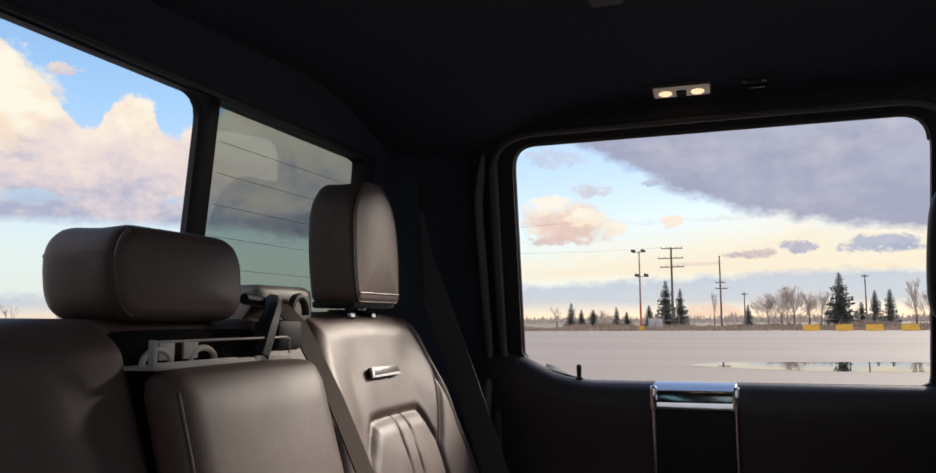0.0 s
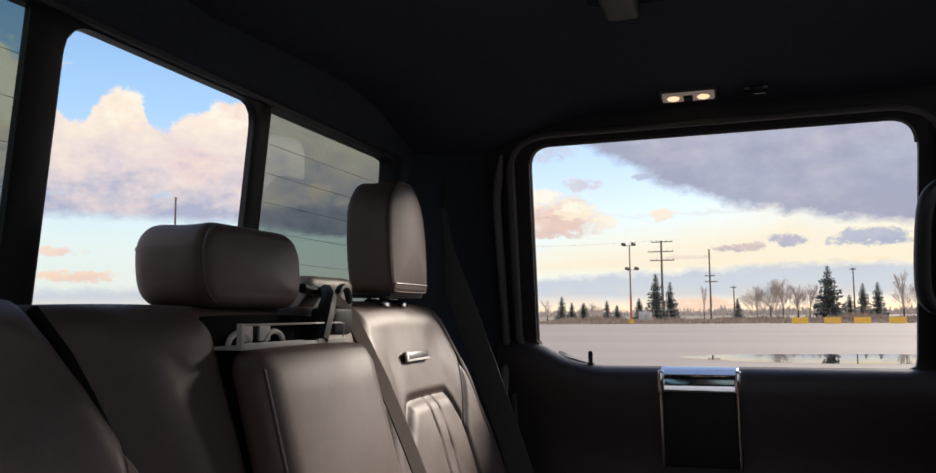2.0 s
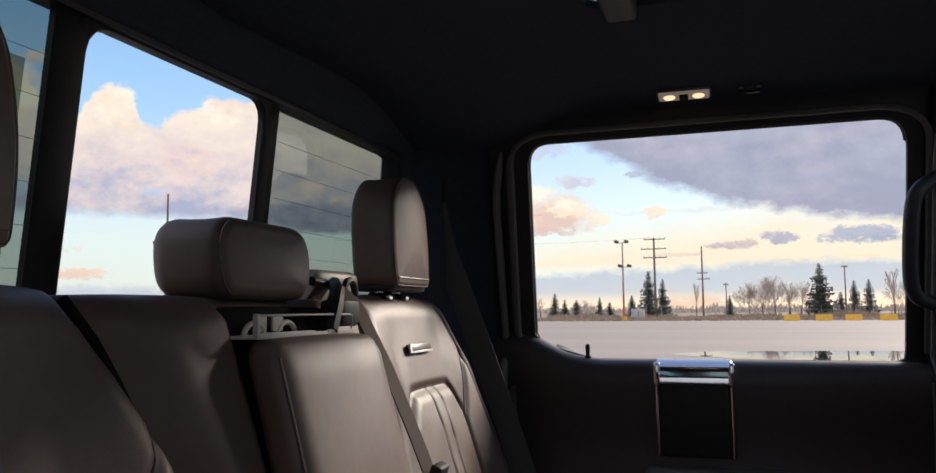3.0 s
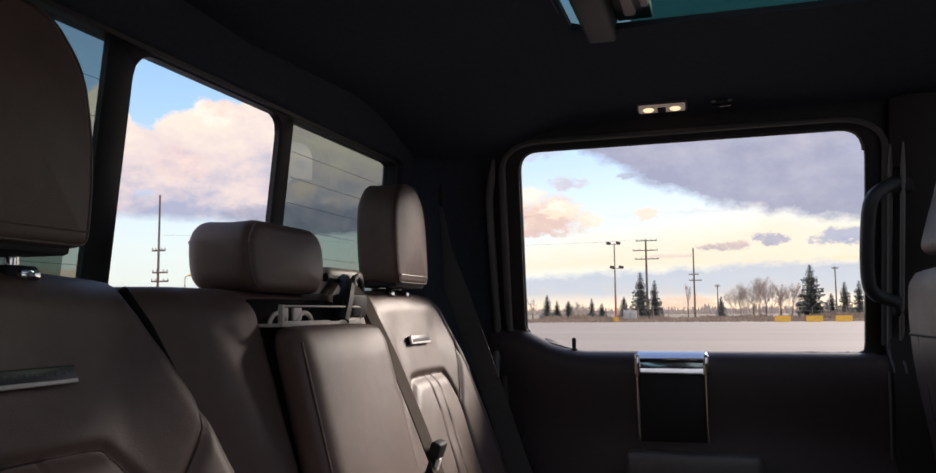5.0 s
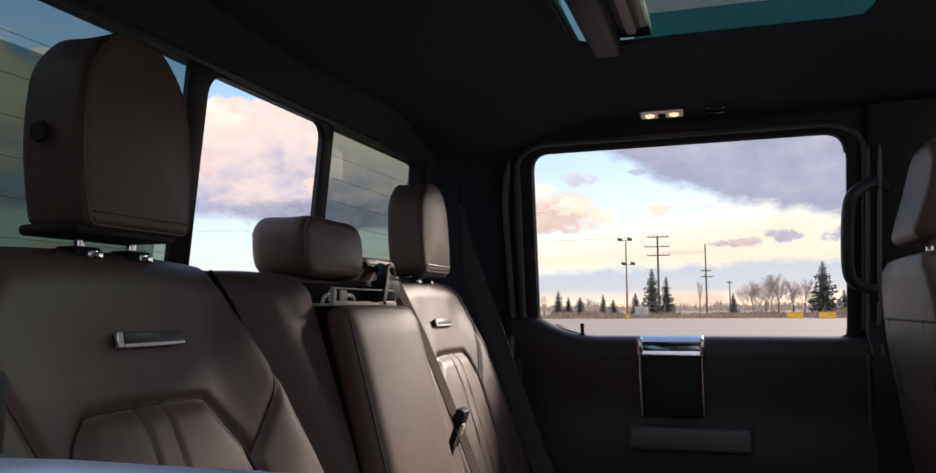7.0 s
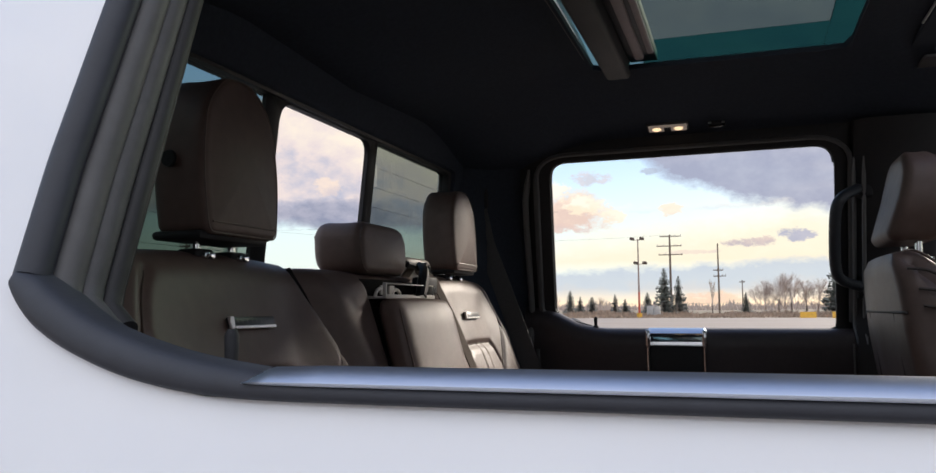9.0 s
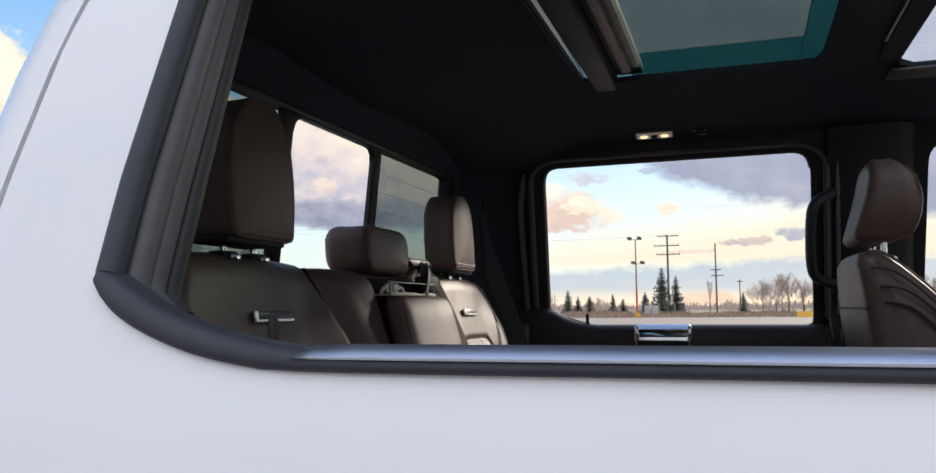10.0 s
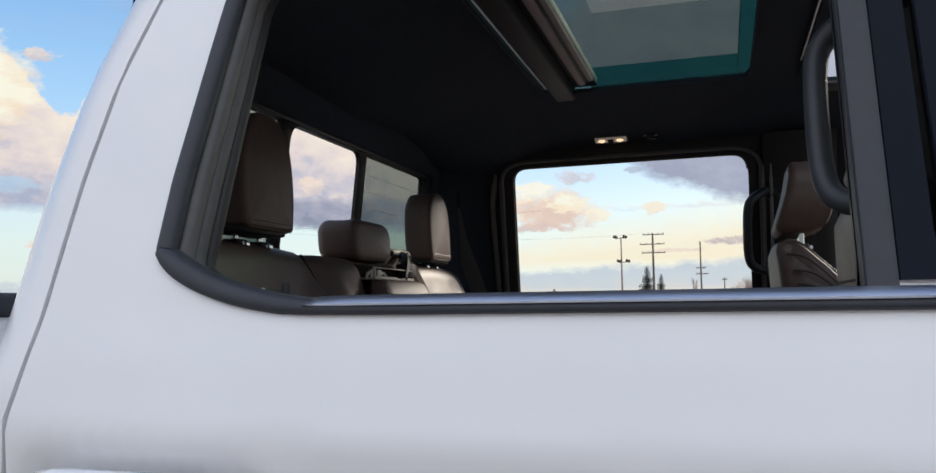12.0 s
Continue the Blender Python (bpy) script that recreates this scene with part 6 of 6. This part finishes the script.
for az, d, h, k, w in ((-11.4, 122, 5.4, 0, 0.9), (-10.7, 126, 4.2, 1, 0.9), (-9.9, 120, 4.0, 2, 1.2), (-8.3, 124, 4.6, 0, 0.8), (-7.6, 128, 3.6, 1, 1.1), (-6.1, 130, 5.0, 2, 0.9),
                       (-4.95, 118, 7.6, 0, 1.05), (-4.0, 120, 6.4, 1, 0.85), (0.35, 128, 3.8, 2, 1.0), (5.95, 114, 8.0, 1, 1.15), (7.15, 118, 3.9, 0, 1.3), (7.95, 124, 5.8, 2, 0.9),
                       (8.8, 126, 6.0, 0, 0.95), (11.6, 122, 5.4, 1, 1.0), (-49.0, 78, 3.2, 0, 1.2), (-31.0, 140, 5.0, 2, 1.0)):
    spruce(az, d, h, k, w)
for az, d, h, k, w in ((-1.8, 130, 6.6, 2, 0.7), (-12.4, 130, 4.4, 0, 1.1), (-9.3, 135, 3.6, 1, 1.2), (1.6, 116, 5.8, 1, 1.0), (2.4, 120, 7.0, 1, 1.1), (3.2, 118, 7.2, 1, 1.2), (4.1, 122, 6.4, 0, 1.1),
                       (4.8, 120, 6.2, 1, 0.9), (10.2, 116, 7.8, 2, 0.9), (10.9, 118, 6.4, 1, 1.2), (12.2, 124, 7.0, 0, 1.0), (13.6, 120, 6.0, 1, 1.1), (-45.0, 90, 3.6, 1, 1.3), (-43.2, 96, 3.2, 0, 1.3),
                       (-40.6, 90, 3.4, 1, 1.2), (-48.0, 84, 5.2, 0, 1.0), (-50.4, 80, 4.6, 1, 1.1), (-35.0, 120, 3.6, 1, 1.3), (-27.0, 130, 4.2, 0, 1.2)):
    bare_tree(az, d, h, k, w)


def scrub_band(name, label, az0, az1, d0, d1, h, count, seed, mat, lean=0.35):
    """A thicket of many thin stems."""
    rnd = random.Random(seed)
    verts, faces = [], []
    for _ in range(count):
        az = rnd.uniform(az0, az1)
        d = rnd.uniform(d0, d1)
        x, y, _z = place(az, d)
        clump = 0.55 + 0.75 * noise.noise(Vector((x * 0.16, y * 0.05, 2.0))) + 0.3 * noise.noise(Vector((x * 0.6, y * 0.2, 5.0)))
        hh = h * max(0.18, clump) * rnd.uniform(0.5, 1.2)
        w = rnd.uniform(0.05, 0.13) * (d / 110)
        lx = rnd.gauss(0, lean) * hh
        n = len(verts)
        a = rnd.uniform(0, 3.14)
        ox, oy = math.cos(a) * w, math.sin(a) * w
        verts += [(x - ox, y - oy, 0), (x + ox, y + oy, 0), (x + lx * 0.5 + ox * 2, y + oy, hh * 0.55), (x + lx, y, hh)]
        faces += [(n, n + 1, n + 2), (n, n + 2, n + 3)]
    me = bpy.data.meshes.new(name)
    me.from_pydata(verts, [], faces)
    me.materials.append(mat)
    ob = new(name, me)
    return tagged(ob, label, "undergrowth", kind="stuff")


scrub_band("scrub", "brown leafless scrub along the lot's edge", -16, 16, 108, 122, 1.0, 9000, 4, SCRUB)
scrub_band("dry_grass", "tufts of dry tan grass beyond the lot", -16, 18, 100, 112, 0.5, 7000, 5, SCRUB, 0.6)
scrub_band("far_woods", "brown woods low on the horizon, haze painted into their colour", -56, 20, 300, 420, 3.6, 9000, 6, TWIG, 0.12)
scrub_band("scrub", "brown scrub behind the truck bed", -56, -20, 80, 130, 1.2, 6000, 9, SCRUB)

# ---------------------------------------------------------------- outside: poles, barriers, cabinets, fence
def light_pole():
    x, y, _ = place(-6.65, 101)
    e = thing("light_pole", "tall lot light pole, red below, on a yellow base", "light pole", (x, y, 0))
    part("base", tube([(0, 0, 0), (0, 0, 0.6)], [0.34, 0.32], 14), YELLOW, e, "yellow painted concrete base")
    part("lower_pole", tube([(0, 0, 0.6), (0, 0, 3.2)], [0.13, 0.12], 10), RED_PAINT, e, "faded red lower pole")
    part("upper_pole", tube([(0, 0, 3.2), (0, 0, 9.7)], [0.115, 0.07], 10), POLE_STEEL, e)
    for z, pts in ((9.6, (-0.75, 0.45)), (6.6, (-0.35, 0.75))):
        part("arm", tube([(min(pts), 0, z), (max(pts), 0, z)], 0.045, 6), POLE_STEEL, e)
        for px in pts:
            part("floodlight", box((px - 0.28, -0.2, z - 0.02), (px + 0.28, 0.2, z + 0.34), 0.08, 2, Matrix.Translation((px, 0, z)) @ Matrix.Rotation(0.25, 4, "Y") @ Matrix.Translation((-px, 0, -z))), BARK, e, "dark floodlight head")


light_pole()


def utility_pole(az, d, h, arms, label, r=0.17):
    x, y, _ = place(az, d)
    e = thing("utility_pole", label, "utility pole", (x, y, 0), group="utility poles")
    part("pole", tube([(0, 0, 0), (0, 0, h)], [r, r * 0.62], 8), WOOD, e)
    ends = []
    for z, half, shift in arms:
        part("crossarm", box((shift - half, -0.07, z - 0.07), (shift + half, 0.07, z + 0.07), 0.02), WOOD, e)
        for f in (-0.95, -0.45, 0.45, 0.95):
            part("insulator", tube([(shift + half * f, 0, z + 0.07), (shift + half * f, 0, z + 0.17), (shift + half * f, 0, z + 0.28)], [0.05, 0.07, 0.03], 6), BOX_GREY, e)
        ends.append((x + shift, y, z + 0.28))
    return ends


top = utility_pole(-4.5, 128, 12.4, ((12.2, 1.6, 0.1), (10.7, 1.9, -0.1), (9.35, 1.8, 0.1)), "tall wooden utility pole with three crossarms", 0.21)
mid = utility_pole(-1.35, 142, 11.9, ((7.4, 0.8, 0), (6.4, 1.0, 0.2)), "slim wooden utility pole far across the lot")
utility_pole(0.15, 165, 6.4, ((6.0, 0.5, 0),), "short far wooden pole", 0.14)
utility_pole(7.45, 150, 8.6, ((8.3, 0.5, 0),), "slim far pole among the spruces", 0.14)
rear_pole = utility_pole(-37.9, 62, 12.3, ((7.2, 0.7, 0), (5.2, 0.8, 0.2), (4.4, 0.9, 0.2)), "wooden utility pole beyond the truck bed", 0.13)
far_left = utility_pole(-58.0, 60, 11.0, ((10.4, 1.0, 0),), "wooden utility pole beside the far road", 0.13)
far_right = utility_pole(24.0, 150, 11.5, ((11.2, 1.4, 0),), "wooden utility pole beyond the spruces", 0.16)


def cable(a, b, sag, r=0.02):
    pts = [Vector(a).lerp(Vector(b), i / 24) - Vector((0, 0, sag * 4 * (i / 24) * (1 - i / 24))) for i in range(25)]
    ob = part("power_cable", tube(pts, r, 4), WIRE, None)
    tagged(ob, "thin black overhead power cable", "cable", group="power cables")


cable(top[0], (-60, 96, 12.0), 1.2, 0.009)
cable((rear_pole[0][0], rear_pole[0][1], 8.6), (-16, 74, 10.4), 0.5, 0.007)


def street_lamp(az, d, h):
    x, y, _ = place(az, d)
    e = thing("street_lamp", "slim street lamp with a yellow head", "street lamp", (x, y, 0))
    part("pole", tube([(0, 0, 0), (0, 0, h)], [0.09, 0.05], 8), POLE_STEEL, e)
    part("arm", tube([(0, 0, h), (0.35, 0, h + 0.15), (0.8, 0, h + 0.18)], 0.04, 6), POLE_STEEL, e)
    part("head", box((0.45, -0.12, h + 0.12), (1.05, 0.12, h + 0.32), 0.05, 2), YELLOW, e, "yellow lamp head")


street_lamp(-36.2, 84, 5.9)


def barrier_mesh():
    bm = bmesh.new()
    prof = [(-0.30, 0.0), (-0.30, 0.10), (-0.17, 0.34), (-0.10, 0.82), (0.10, 0.82), (0.17, 0.34), (0.30, 0.10), (0.30, 0.0)]
    rings_to_mesh(bm, [[Vector((x, y, z)) for y, z in prof] for x in (-0.98, -0.95, 0.95, 0.98)])
    bm.faces.new([v for v in bm.verts if v.co.x < -0.97])
    bm.faces.new([v for v in bm.verts if v.co.x > 0.97])
    bmesh.ops.recalc_face_normals(bm, faces=bm.faces)
    return finish(bm, "road_barrier", YELLOW)


BARRIER = barrier_mesh()
for az, d, turn in ((4.18, 98, 0.05), (6.12, 97, -0.03), (7.85, 98, 0.04), (9.83, 97, -0.05), (11.9, 98, 0.02)):
    o = new("road_barrier", BARRIER)
    o.location = place(az, d)
    o.rotation_euler = (0, 0, turn)
    o.scale = (0.86, 0.9, 0.82)
    tagged(o, "yellow concrete barrier at the lot's edge", "barrier", group="yellow barriers")
for az, w, h in ((-5.9, 0.9, 1.5), (-5.45, 0.8, 1.4)):
    x, y, _ = place(az, 112)
    o = part("utility_cabinet", box((-w / 2, -0.4, 0), (w / 2, 0.4, h), 0.05, 2), BOX_GREY, None)
    o.location = (x, y, 0)
    tagged(o, "pale grey utility cabinet among the scrub", "cabinet", group="utility cabinets")
FENCE_GREY = material("weathered_fence", (0.42, 0.36, 0.31), 0.7, scale=2, vary=0.2, bump=0)
fence = thing("fence", "thin grey wire fence along the scrub", "fence", (0, 112, 0))
rail = bmesh.new()
for z in (0.6, 1.2, 1.75):
    add_tube(rail, [(-20, 0, z), (32, 0, z)], 0.012, 4)
part("wire", rail, FENCE_GREY, fence)
post = finish(tube([(0, 0, 0), (0, 0, 1.8)], 0.04, 6), "fence_post", FENCE_GREY)
for i in range(27):
    o = new("fence_post", post)
    o.parent = fence
    o.location = (-20 + 2 * i, 0, 0)
